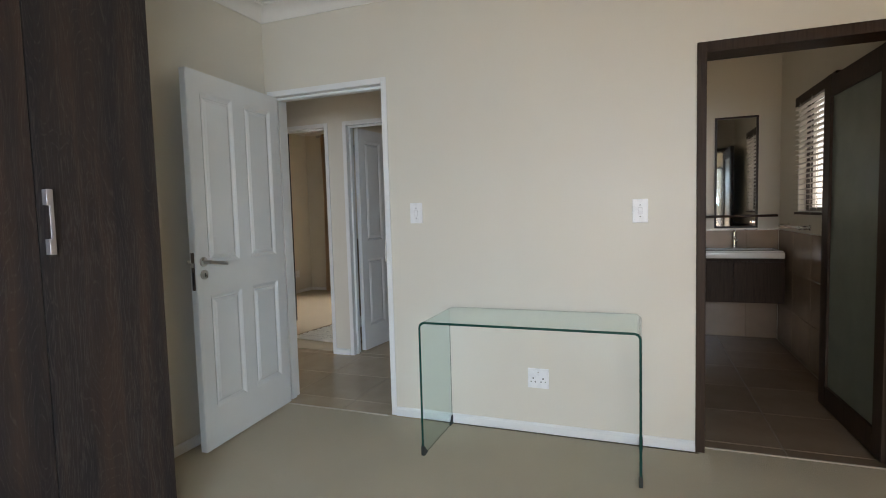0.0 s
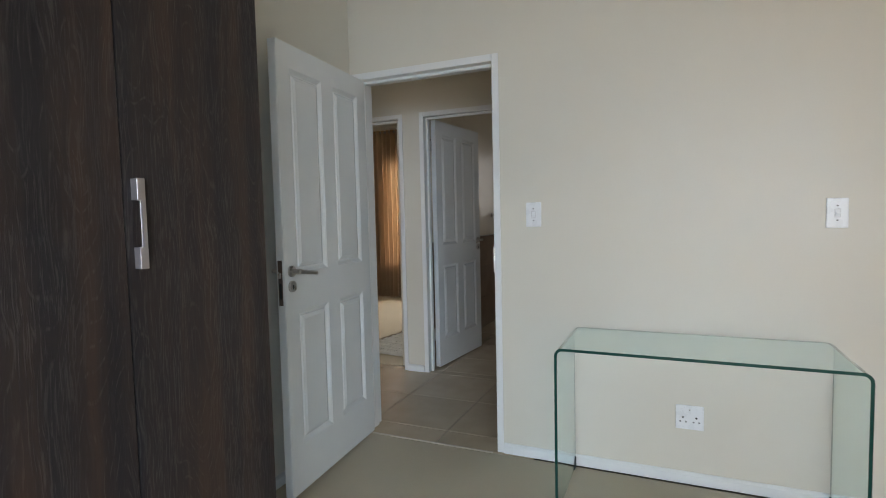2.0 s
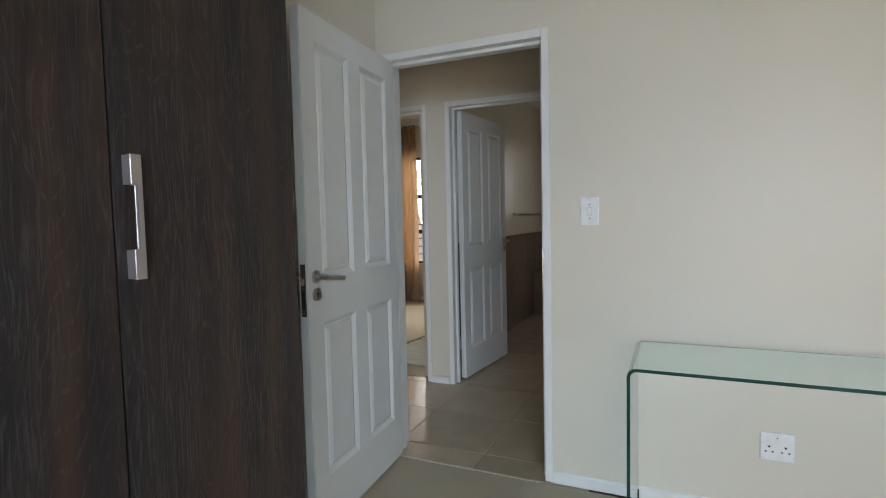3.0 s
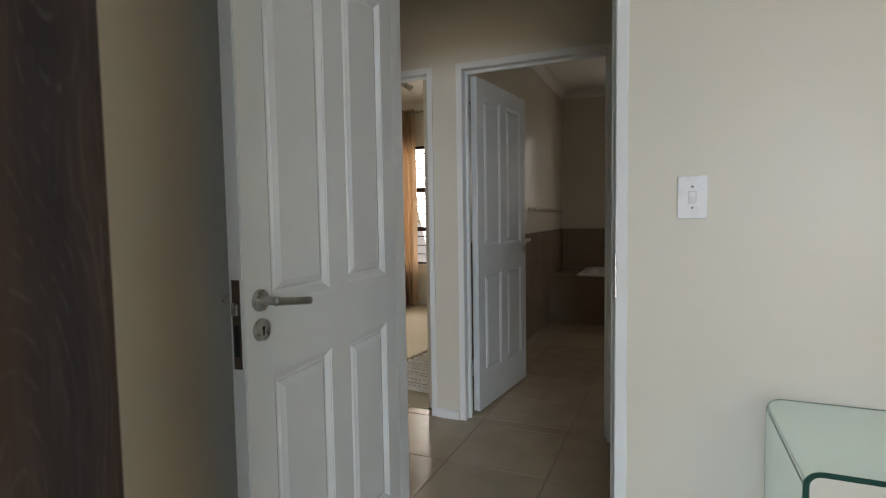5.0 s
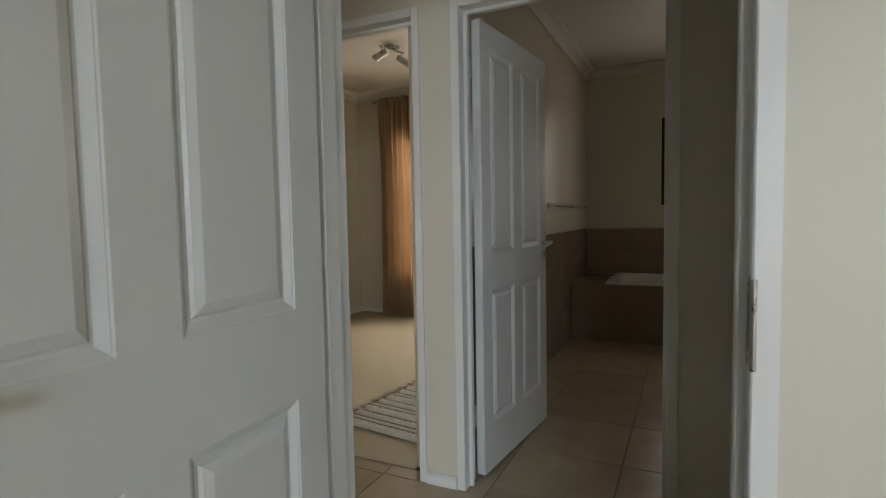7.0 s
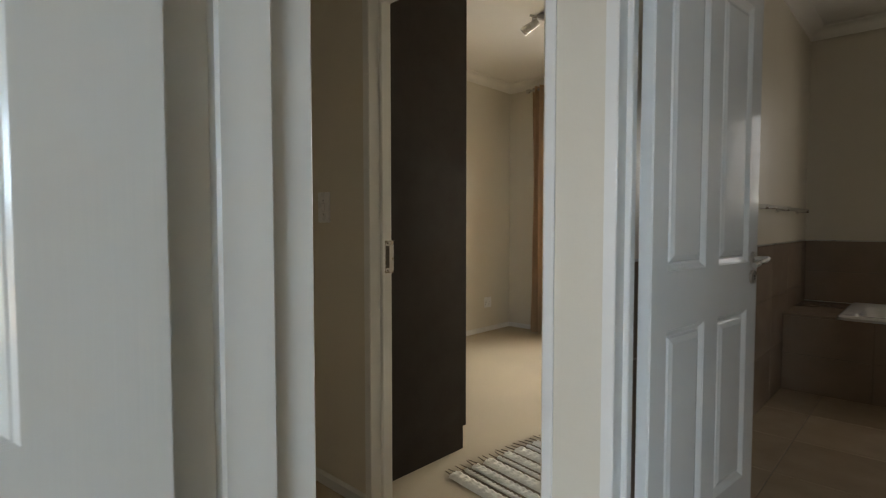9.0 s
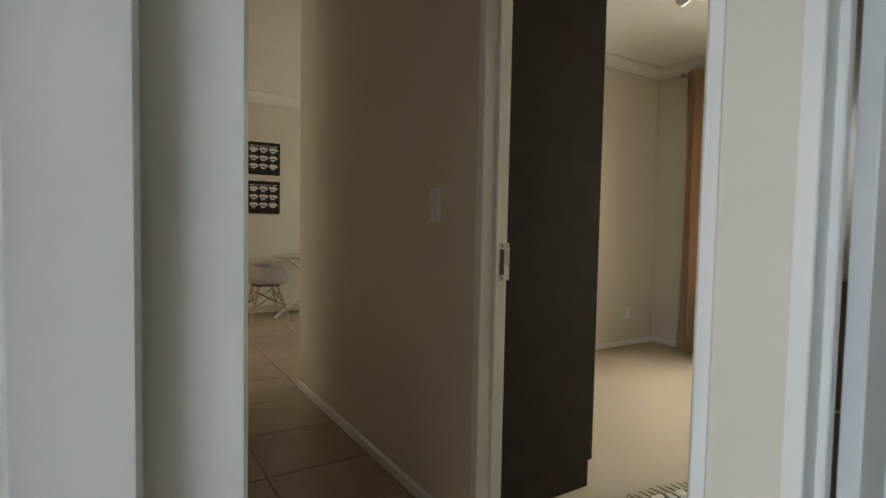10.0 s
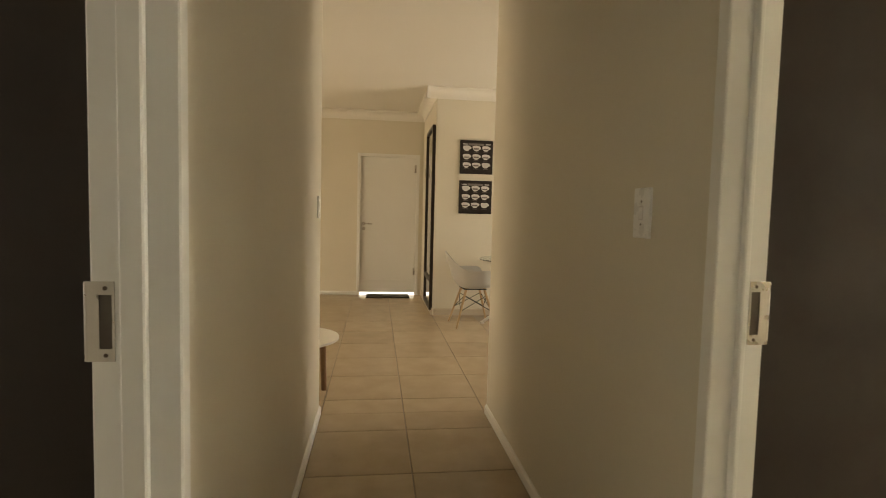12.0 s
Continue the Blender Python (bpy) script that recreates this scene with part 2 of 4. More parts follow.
MATBLACK = surface("dark coir mat", (0.04, 0.032, 0.026), 0.95, 0.3, 8, 300, 0.8, 0.004)
CONCRETE = surface("pale paving", (0.46, 0.43, 0.39), 0.85, 0.15, 0.6, 40, 0.3)
TABLEWHITE = surface("white lacquer", (0.74, 0.72, 0.68), 0.35, 0.02, 4, 60, 0.0, spread=0.01)


# ---- mesh helpers ----
def add_box(bm, x0, y0, z0, x1, y1, z1, bev=0.0, seg=2):
    r = bmesh.ops.create_cube(bm, size=1)
    for v in r["verts"]:
        v.co = Vector((x0 if v.co.x < 0 else x1, y0 if v.co.y < 0 else y1, z0 if v.co.z < 0 else z1))
    if bev:
        es = {e for v in r["verts"] for e in v.link_edges}
        bmesh.ops.bevel(bm, geom=list(es), offset=bev, segments=seg, profile=0.6, affect="EDGES")


def add_cyl(bm, p, q, r0, r1=None, n=20, caps=True):
    p, q = Vector(p), Vector(q)
    r1 = r0 if r1 is None else r1
    m = Matrix.Translation((p + q) / 2) @ (q - p).to_track_quat("Z", "Y").to_matrix().to_4x4()
    bmesh.ops.create_cone(bm, cap_ends=caps, segments=n, radius1=r0, radius2=r1, depth=(q - p).length, matrix=m)


def add_prism(bm, pts, a, b):
    """Extrude a closed outline from a(pt) to b(pt)."""
    lo, hi = [bm.verts.new(a(*p)) for p in pts], [bm.verts.new(b(*p)) for p in pts]
    n = len(pts)
    for i in range(n):
        bm.faces.new((lo[i], lo[(i + 1) % n], hi[(i + 1) % n], hi[i]))
    bm.faces.new(lo[::-1])
    bm.faces.new(hi)


def boxed(*a, **k):
    bm = bmesh.new()
    add_box(bm, *a, **k)
    return bm


def rod(p, q, r0, r1=None, n=20):
    bm = bmesh.new()
    add_cyl(bm, p, q, r0, r1, n)
    return bm


def mesh_from(name, bm, material, smooth=False):
    bmesh.ops.recalc_face_normals(bm, faces=bm.faces)
    me = bpy.data.meshes.new(name)
    bm.to_mesh(me)
    bm.free()
    for mt in material if isinstance(material, (list, tuple)) else (material,):
        me.materials.append(mt)
    if smooth:
        for p in me.polygons:
            p.use_smooth = True
        me.set_sharp_from_angle(angle=radians(35))
    return me


def part(name, bm, material, parent, label="", smooth=False):
    ob = new(name, mesh_from(name, bm, material, smooth))
    ob.parent = parent
    return tagged(ob, label)


def thing(name, m, label, category, group="", kind=""):
    ob = new(name)
    ob.empty_display_size = 0.1
    ob.matrix_world = m
    return tagged(ob, label, category, group, kind)


def solid(name, bm, material, label, category="", kind="structure", smooth=False):
    return tagged(new(name, mesh_from(name, bm, material, smooth)), label, category, "", kind)


# ---- large structure ----
ROOF = 2.9


def wall(name, axis, f0, f1, s0, s1, holes, label, top=ROOF, paint=CREAM):
    """A wall between the faces f0 and f1, from s0 to s1; holes are (from, to, bottom, top)."""
    bm = bmesh.new()

    def piece(a, b, z0, z1):
        if b - a > 1e-4 and z1 - z0 > 1e-4:
            if axis == "x":
                add_box(bm, a, f0, z0, b, f1, z1)
            else:
                add_box(bm, f0, a, z0, f1, b, z1)

    at = s0
    for a, b, z0, z1 in sorted(holes):
        piece(at, a, 0, top)
        piece(a, b, 0, z0)
        piece(a, b, z1, top)
        at = b
    piece(at, s1, 0, top)
    return solid(name, bm, paint, label, "wall")


D = 0.022
wall("wall_main", "x", 0, 0.144, -4.5, 3.44, [(-2.255 - D, -1.455 + D, 0, 2.07), (-1.165 - D, -0.362 + D, 0, 2.07), (1.385, 2.22, 0, 2.035)], "cream painted partition wall with door openings")
wall("wall_passage", "x", 1.168, 1.278, -4.46, 0.59, [(-2.332 - D, -1.535 + D, 0, 2.07), (-1.312 - D, -0.512 + D, 0, 2.07)], "cream painted passage wall with two doorways")
wall("wall_bedroom_side", "y", -1.36, -1.22, -4.6, 0, [], "cream painted bedroom side wall")
wall("wall_bedroom_back", "x", -4.74, -4.6, -1.36, 3.44, [(0.4, 2.8, 0.06, 2.1)], "cream painted bedroom wall with a wide window")
wall("wall_bedroom_east", "y", 3.3, 3.44, -4.6, 0, [], "plain cream painted bedroom wall")
wall("wall_passage_end", "y", -0.3, -0.16, 0.144, 1.168, [], "cream painted wall closing the passage")
wall("wall_second_bedroom_side", "y", -4.46, -4.23, 1.278, 4.86, [], "cream painted side wall of the second bedroom")
wall("wall_second_bedroom_window", "x", 4.72, 4.86, -4.23, -1.61, [(-3.66, -2.1, 0.55, 2.16)], "cream painted wall with a tall bedroom window")
wall("wall_between_bath", "y", -1.61, -1.47, 1.278, 5.14, [], "cream painted wall between bedroom and bathroom", paint=ENAMEL)
wall("wall_bath_window", "x", 5.0, 5.14, -1.47, 0.59, [(-0.714, 0.156, 1.258, 2.167)], "cream painted bathroom wall with a small window")
wall("wall_bath_east", "y", 0.45, 0.59, 1.278, 5.0, [], "cream painted bathroom end wall")
wall("wall_ensuite_west", "y", 0.9, 1.04, 0.144, 2.88, [], "cream painted ensuite side wall")
wall("wall_ensuite_basin", "x", 2.74, 2.88, 1.04, 2.45, [], "cream painted ensuite wall behind the basin")
wall("wall_ensuite_window", "y", 2.31, 2.45, 0.144, 2.74, [(1.2, 2.13, 1.185, 2.085)], "cream painted ensuite wall with a blind over the window")
wall("wall_third_room_west", "y", -4.5, -4.28, -3.2, 0, [], "cream painted wall between room and lounge")
wall("wall_third_room_back", "x", -3.34, -3.2, -4.5, -1.36, [(-3.6, -1.9, 0.5, 2.1)], "cream painted back wall of the third room")
wall("wall_entrance", "y", -9.39, -9.25, -4.5, 1.3, [(0.205, 1.085, 0, 2.09)], "cream painted wall with the entrance door")
wall("wall_entrance_return", "x", 1.165, 1.3, -9.25, -7.62, [], "cream painted return wall beside the entrance")
wall("wall_pictures", "y", -7.76, -7.62, 1.3, 5.0, [], "cream painted dining wall with two prints")
wall("wall_lounge_north", "x", 4.86, 5.0, -7.62, -4.23, [(-7.5, -4.9, 0.2, 2.2)], "cream painted lounge wall with a large window")
# opening added out of view for the south fill lamp
wall("wall_lounge_south", "x", -4.5, -4.36, -9.25, -4.28, [(-8.1, -5.1, 0.2, 2.2)], "cream painted lounge wall with an unseen added opening")
wall("wall_lounge_corner", "y", -4.5, -4.28, -4.5, -3.2, [], "cream painted lounge corner wall")


def slab(name, x0, y0, x1, y1, z0, z1, material, label, category):
    return solid(name, boxed(x0, y0, z0, x1, y1, z1), material, label, category)


slab("ceiling_bedroom", -1.22, -4.6, 3.3, 0, 2.62, 2.74, CEIL, "white painted bedroom ceiling", "ceiling")
slab("ceiling_second_bedroom", -4.23, 1.278, -1.61, 4.72, 2.72, 2.84, CEIL, "white painted second bedroom ceiling", "ceiling")
slab("ceiling_bath", -1.47, 1.278, 0.45, 5.0, 2.72, 2.84, CEIL, "white painted bathroom ceiling", "ceiling")
slab("ceiling_passage", -4.5, 0.144, -0.3, 1.168, 2.72, 2.84, CEIL, "white painted passage ceiling", "ceiling")
slab("ceiling_ensuite", 1.04, 0.144, 2.31, 2.74, 2.62, 2.74, CEIL, "white painted ensuite ceiling", "ceiling")
slab("ceiling_third_room", -4.28, -3.2, -1.36, 0, 2.62, 2.74, CEIL, "white painted third room ceiling", "ceiling")
slab("ceiling_lounge", -9.25, -4.36, -4.5, 4.86, 2.72, 2.84, CEIL, "white painted lounge ceiling", "ceiling")
slab("roof", -9.6, -4.9, 3.6, 5.3, 2.905, 3.05, CONCRETE, "plain flat roof slab over the rooms", "roof")
slab("ground", -80, -80, 80, 80, -0.6, -0.16, CONCRETE, "pale paved ground around the house", "ground")
slab("foundation", -9.39, -4.8, 3.5, 5.2, -0.158, -0.06, GROUT, "concrete base slab under the rooms", "floor")
slab("porch", -12.5, -3, -9.40, 4, -0.15, -0.03, CONCRETE, "sunlit pale paving outside the entrance", "paving")
slab("floor_bedroom", -1.22, -4.6, 3.3, -0.03, -0.056, 0.0, CARPET, "short beige carpet on the bedroom floor", "floor")
slab("floor_second_bedroom", -4.23, 1.25, -1.61, 4.72, -0.056, 0.004, CARPET, "short beige carpet in the second bedroom", "floor")
slab("floor_third_room", -4.28, -3.2, -1.36, -0.03, -0.056, 0.0, CARPET, "short beige carpet in the third room", "floor")


def cornice(name, runs, z, label, size=1.0, drop=0.09):
    """Cove moulding; each run is (x0, y0, x1, y1, nx, ny) with the wall's normal."""
    prof = [(0, -drop), (0.008, -drop), (0.010, -drop + 0.012)] + [(0.012 + 0.068 * (1 - math.cos(a)), -drop + 0.014 + 0.062 * math.sin(a)) for a in [radians(k * 15) for k in range(1, 7)]] + [(0.084, -0.008), (0.09, -0.008), (0.09, 0), (0, 0)]
    prof = [(u * size, v * size) for u, v in prof]
    bm = bmesh.new()
    for x0, y0, x1, y1, nx, ny in runs:
        add_prism(bm, prof, lambda u, v: (x0 + u * nx, y0 + u * ny, z + v), lambda u, v: (x1 + u * nx, y1 + u * ny, z + v))
    return solid(name, bm, CEIL, label, "cornice", smooth=True)


cornice("cornice_bedroom", [(-1.22, -4.6, -1.22, 0, 1, 0), (-1.22, 0, 3.3, 0, 0, -1)], 2.62, "white coved plaster cornice in the bedroom")
cornice("cornice_second_bedroom", [(-4.23, 1.278, -4.23, 4.72, 1, 0), (-4.23, 4.72, -1.61, 4.72, 0, -1)], 2.72, "white coved plaster cornice in the second bedroom")
cornice("cornice_bath", [(-1.47, 1.278, -1.47, 5.0, 1, 0), (-1.47, 5.0, 0.45, 5.0, 0, -1)], 2.72, "white coved plaster cornice in the bathroom")
cornice("cornice_lounge", [(-9.25, -4.36, -9.25, 1.165, 1, 0), (-9.25, 1.165, -7.62, 1.165, 0, -1), (-7.62, 1.045, -7.62, 4.86, 1, 0)], 2.72, "white coved plaster cornice in the lounge", 1.35)


def skirting(name, runs, material, label, h=0.054, t=0.013):
    for i, (x0, y0, x1, y1, nx, ny) in enumerate(runs):
        bm = bmesh.new()
        prof = [(0, 0), (t, 0), (t, h - 0.012), (t * 0.55, h - 0.003), (t * 0.3, h), (0, h)]
        add_prism(bm, prof, lambda u, v: (x0 + u * nx, y0 + u * ny, v), lambda u, v: (x1 + u * nx, y1 + u * ny, v))
        solid(name, bm, material, label, "skirting")


skirting("baseboard", [(-0.322, 0, 1.366, 0, 0, -1), (-1.22, -1.38, -1.22, -0.02, 1, 0), (-4.46, 1.168, -2.370, 1.168, 0, -1), (-1.497, 1.168, -1.351, 1.168, 0, -1), (-4.5, 0.144, -2.293, 0.144, 0, 1), (-4.46, 1.168, -4.46, 1.4, -1, 0),
                       (-4.23, 1.89, -4.23, 4.72, 1, 0), (-4.216, 4.72, -1.61, 4.72, 0, -1), (-9.25, -4.3, -9.25, 0.185, 1, 0)], WHITE, "white painted skirting board along the wall")
skirting("baseboard_tile", [(-7.62, 1.175, -7.62, 4.86, 1, 0), (-9.24, 1.165, -7.62, 1.165, 0, -1)], SKTILE, "beige tiled skirting on the dining wall", 0.085)


# ---- doors and frames ----
def steel_frame(name, x0, x1, a, b, label, strike=None):
    """Pressed steel frame with a double rebate; a is the face on the leaf's side, b the other."""
    s = 1 if b > a else -1
    p = 0.006
    prof = [(-0.036, a - p * s), (-0.003, a - p * s), (0, a - (p - 0.003) * s), (0, a + 0.045 * s), (0.013, a + 0.045 * s), (0.016, a + 0.048 * s), (0.016, b - 0.049 * s), (0.013, b - 0.046 * s), (0, b - 0.046 * s),
            (0, b + (p - 0.003) * s), (-0.003, b + p * s), (-0.036, b + p * s), (-0.036, b + 0.001 * s), (-0.0215, b + 0.001 * s), (-0.0215, a - 0.001 * s), (-0.036, a - 0.001 * s)]
    f = thing(name, Matrix(), label, "door frame", kind="structure")
    for x, d in ((x0, 1), (x1, -1)):
        bm = bmesh.new()
        add_prism(bm, prof, lambda u, v: (x + u * d, v, 0), lambda u, v: (x + u * d, v, 2.086))
        part("jamb", bm, WHITE, f)
    mid = (a + b) / 2
    bm = bmesh.new()
    sq = lambda v: mid + (v - mid) * 0.985
    add_prism(bm, prof, lambda u, v: (x0 + 0.0005, sq(v), 2.05 - u), lambda u, v: (x1 - 0.0005, sq(v), 2.05 - u))
    part("head", bm, WHITE, f)
    if strike:
        d = 1 if strike == "low" else -1
        x = x0 if strike == "low" else x1
        bm = bmesh.new()
        y0, y1 = a - 0.012 * s, a + 0.032 * s
        ya, yb = a + 0.008 * s, a + 0.028 * s
        lo, hi = min(x, x + 0.002 * d), max(x, x + 0.002 * d)
        for u, v, z0, z1 in ((y0, y1, 0.963, 0.984), (y0, y1, 1.074, 1.096), (y0, ya, 0.984, 1.074), (yb, y1, 0.984, 1.074)):
            add_box(bm, lo, min(u, v), z0, hi, max(u, v), z1)
        add_cyl(bm, (x - 0.002 * d, y0, 0.964), (x - 0.002 * d, y0, 1.095), 0.0045, n=10)
        pl = part("strike_plate", bm, STEEL, f, "brushed steel strike plate with a slot")
        # solid inset, its dark colour standing for shade in the slot
        bm = bmesh.new()
        add_box(bm, min(x, x + 0.0008 * d), min(ya, yb), 0.984, max(x, x + 0.0008 * d), max(ya, yb), 1.074)
        part("slot", bm, SLOT, pl, "dark bolt slot")
        for z in (0.9735, 1.085):
            part("screw", rod((x + 0.002 * d, a + 0.018 * s, z), (x + 0.0026 * d, a + 0.018 * s, z), 0.0036, n=12), TARNISH, pl)
    return f


steel_frame("door_frame", -1.165, -0.362, 0, 0.144, "white painted steel frame of the bedroom doorway", "high")
steel_frame("door_frame", -2.255, -1.455, 0.014, 0.144, "white painted steel frame of a doorway off the passage", "low")
steel_frame("door_frame", -2.332, -1.535, 1.272, 1.168, "white painted steel frame of the second bedroom doorway", "low")
steel_frame("door_frame", -1.312, -0.512, 1.278, 1.168, "white painted steel frame of the bathroom doorway", "high")


def panel_mesh(x0, z0, x1, z1, t):
    """Moulded panel with a groove and a raised field, on both faces."""
    bm = bmesh.new()
    rings = []
    for inset, d in ((0, 0.0), (0.003, 0.0024), (0.005, 0.0026), (0.016, 0.0105), (0.019, 0.0122), (0.025, 0.0124), (0.030, 0.0072), (0.033, 0.0064), (0.046, 0.0018)):
        for s in (1, -1):
            y = s * (t - d)
            rings.append([bm.verts.new(c) for c in ((x0 + inset, y, z0 + inset), (x1 - inset, y, z0 + inset), (x1 - inset, y, z1 - inset), (x0 + inset, y, z1 - inset))])
    for s in (0, 1):
        loops = rings[s::2]
        for a, b in zip(loops, loops[1:]):
            for i in range(4):
                bm.faces.new((a[i], a[(i + 1) % 4], b[(i + 1) % 4], b[i]))
        bm.faces.new(loops[-1])
    return bm


def lever(parent, x, z, y, s, material=STEEL, reach=0.125, way=-1):
    """Round rose, lever and key escutcheon on the face y; s is the way out of the door, way the lever's turn."""
    h = new("door_handle")
    h.parent = parent
    tagged(h, "brushed steel lever handle on a round rose")
    bm = rod((x, y, z), (x, y + 0.009 * s, z), 0.026, 0.025, 28)
    add_cyl(bm, (x, y + 0.009 * s, z), (x, y + 0.045 * s, z), 0.0105, 0.010, 18)
    part("rose", bm, material, h, smooth=True)
    bm = rod((x - 0.008 * way, y + 0.050 * s, z), (x + reach * way, y + 0.050 * s, z - 0.018), 0.0095, 0.0095, 18)
    bmesh.ops.create_uvsphere(bm, u_segments=14, v_segments=8, radius=0.0115, matrix=Matrix.Translation((x, y + 0.048 * s, z)))
    part("lever", bm, material, h, smooth=True)
    e = part("escutcheon", rod((x, y, z - 0.068), (x, y + 0.009 * s, z - 0.068), 0.026, 0.025, 28), material, parent, "round brushed steel key escutcheon", True)
    bm = rod((x, y + 0.009 * s, z - 0.064), (x, y + 0.0098 * s, z - 0.064), 0.0045, n=12)
    add_box(bm, x - 0.0022, min(y + 0.009 * s, y + 0.0098 * s), z - 0.080, x + 0.0022, max(y + 0.009 * s, y + 0.0098 * s), z - 0.064)
    part("keyhole", bm, HOLE, e)


def panel_door(name, m, w, label, h=2.03, knuckle=0.022):
    """Four-panel leaf; hinge edge at local x = 0, thickness across y."""
    t = 0.02
    d = thing(name, m, label, "door", kind="structure")
    st, mun = 0.094, 0.102
    pw = (w - 2 * st - mun) / 2
    xs = [0, st, st + pw, st + pw + mun, w - st, w]
    zs = [0.0, 0.215, 0.84, 1.012, 1.925, h]
    for a, b in ((0, 1), (2, 3), (4, 5)):
        lo, hi = (zs[0], zs[-1]) if a != 2 else (zs[1], zs[4])
        if a == 2:
            for z0, z1 in ((zs[1], zs[2]), (zs[3], zs[4])):
                part("muntin", boxed(xs[2], -t, z0, xs[3], t, z1), DOORP, d)
        else:
            bm = boxed(xs[a], -t, lo, xs[b], t, hi)
            es = [e for e in bm.edges if abs(e.verts[0].co.x - e.verts[1].co.x) < 1e-6 and abs(e.verts[0].co.x - (0 if a == 0 else w)) < 1e-6]
            bmesh.ops.bevel(bm, geom=es, offset=0.003, segments=2, affect="EDGES")
            part("stile", bm, DOORP, d)
    for z0, z1 in ((zs[0], zs[1]), (zs[2], zs[3]), (zs[4], zs[5])):
        part("rail", boxed(xs[1], -t, z0, xs[4], t, z1), DOORP, d)
    for x0, x1 in ((xs[1], xs[2]), (xs[3], xs[4])):
        for z0, z1 in ((zs[1], zs[2]), (zs[3], zs[4])):
            part("panel", panel_mesh(x0, z0, x1, z1, t), DOORP, d)
    for s in (1, -1):
        lever(d, w - 0.052, 1.024, t * s, s)
    lk = part("lock_plate", boxed(w, -0.011, 0.876, w + 0.0018, 0.011, 1.076, bev=0.0006, seg=1), TARNISH, d, "tarnished brown mortice lock plate")
    part("latch", boxed(w + 0.0018, -0.007, 0.997, w + 0.011, 0.007, 1.026, bev=0.003), STEEL, lk)
    # thin near-black slip, shade of the bolt's slot put into colour
    part("bolt", boxed(w + 0.0018, -0.006, 0.905, w + 0.0026, 0.006, 0.975), HOLE, lk)
    for z in (0.22, 1.78):
        part("hinge", rod((-0.004, knuckle, z), (-0.004, knuckle, z + 0.1), 0.006, n=12), STEEL, d, smooth=True)
    return d


# bedroom leaf folded back towards the side wall, bathroom leaf opened inwards
rz = math.degrees(math.atan2(-0.82, 0.060))
panel_door("door_1", pose(-1.142, -0.004, 0.010, 0, 0, rz), 0.806, "open white four-panel door with steel lever handle", knuckle=-0.022)
rz2 = math.degrees(math.atan2(0.787, 0.085))
panel_door("door_2", pose(-1.292, 1.302, 0.012, 0, 0, rz2), 0.80, "white four-panel bathroom door standing open")

# entrance door with a gap at its foot
ed = thing("door_3", Matrix(), "closed plain white entrance door with a gap below", "door", kind="structure")
part("leaf", boxed(-9.315, 0.230, 0.038, -9.270, 1.060, 2.06, bev=0.002), WHITE, ed)
part("weather_bar", boxed(-9.270, 0.25, 0.205, -9.262, 1.04, 0.228, bev=0.003), WHITE, ed)
for y in (0.185, 1.060):
    part("jamb", boxed(-9.325, y, 0, -9.230, y + 0.045, 2.11, bev=0.003), WHITE, ed)
part("head", boxed(-9.325, 0.230, 2.06, -9.231, 1.060, 2.11, bev=0.003), WHITE, ed)
for z in (0.30, 1.85):
    part("hinge", boxed(-9.272, 1.03, z, -9.257, 1.075, z + 0.11, bev=0.003), STEEL, ed)
eh = new("door_handle")
eh.parent = ed
bm = rod((-9.270, 0.285, 1.068), (-9.261, 0.285, 1.068), 0.026)
add_cyl(bm, (-9.261, 0.285, 1.068), (-9.225, 0.285, 1.068), 0.01)
part("rose", bm, STEEL, eh, smooth=True)
part("lever", rod((-9.221, 0.28, 1.068), (-9.221, 0.41, 1.065), 0.010), STEEL, eh, smooth=True)
part("escutcheon", rod((-9.270, 0.285, 0.994), (-9.260, 0.285, 0.994), 0.026), STEEL, ed, smooth=True)

# ensuite: dark timber frame and frosted leaf
ef = thing("door_frame", Matrix(), "dark stained timber frame of the ensuite doorway", "door frame", kind="structure")
for x0, x1 in ((1.369, 1.412), (2.196, 2.239)):
    part("jamb", boxed(x0, -0.012, 0, x1, 0.164, 2.05, bev=0.003), ESPRESSO, ef)
part("head", boxed(1.412, -0.0115, 1.997, 2.196, 0.1635, 2.05, bev=0.003), ESPRESSO, ef)
part("threshold", boxed(1.412, 0.048, 0.0, 2.196, 0.058, 0.005, bev=0.001), SKTILE, ef, "thin pale threshold strip")
solid("floor_doorway", boxed(1.385, -0.0298, -0.05, 2.22, 0.0478, 0.0), CARPET, "beige carpet in the ensuite doorway", "floor")
fd = thing("door_4", pose(2.196, 0.092, 0.012, 0, 0, 91.8), "open ensuite door of frosted glass in dark timber", "door", kind="structure")
part("stile", boxed(0, -0.02, 0, 0.105, 0.02, 1.98, bev=0.003), ESPRESSO, fd)
part("stile", boxed(0.745, -0.02, 0, 0.85, 0.02, 1.98, bev=0.003), ESPRESSO, fd)
part("rail", boxed(0.105, -0.0195, 0, 0.745, 0.0195, 0.13, bev=0.003), ESPRESSO, fd)
part("rail", boxed(0.105, -0.0195, 1.865, 0.745, 0.0195, 1.98, bev=0.003), ESPRESSO, fd)
part("pane", boxed(0.105, -0.004, 0.13, 0.745, 0.004, 1.865), FROST, fd, "greenish frosted glass pane")

# carpet to tile joint in the bedroom doorway
solid("threshold", boxed(-1.139, -0.034, 0.0, -0.381, -0.022, 0.004, bev=0.001), SKTILE, "thin pale strip where carpet meets tile", "threshold")


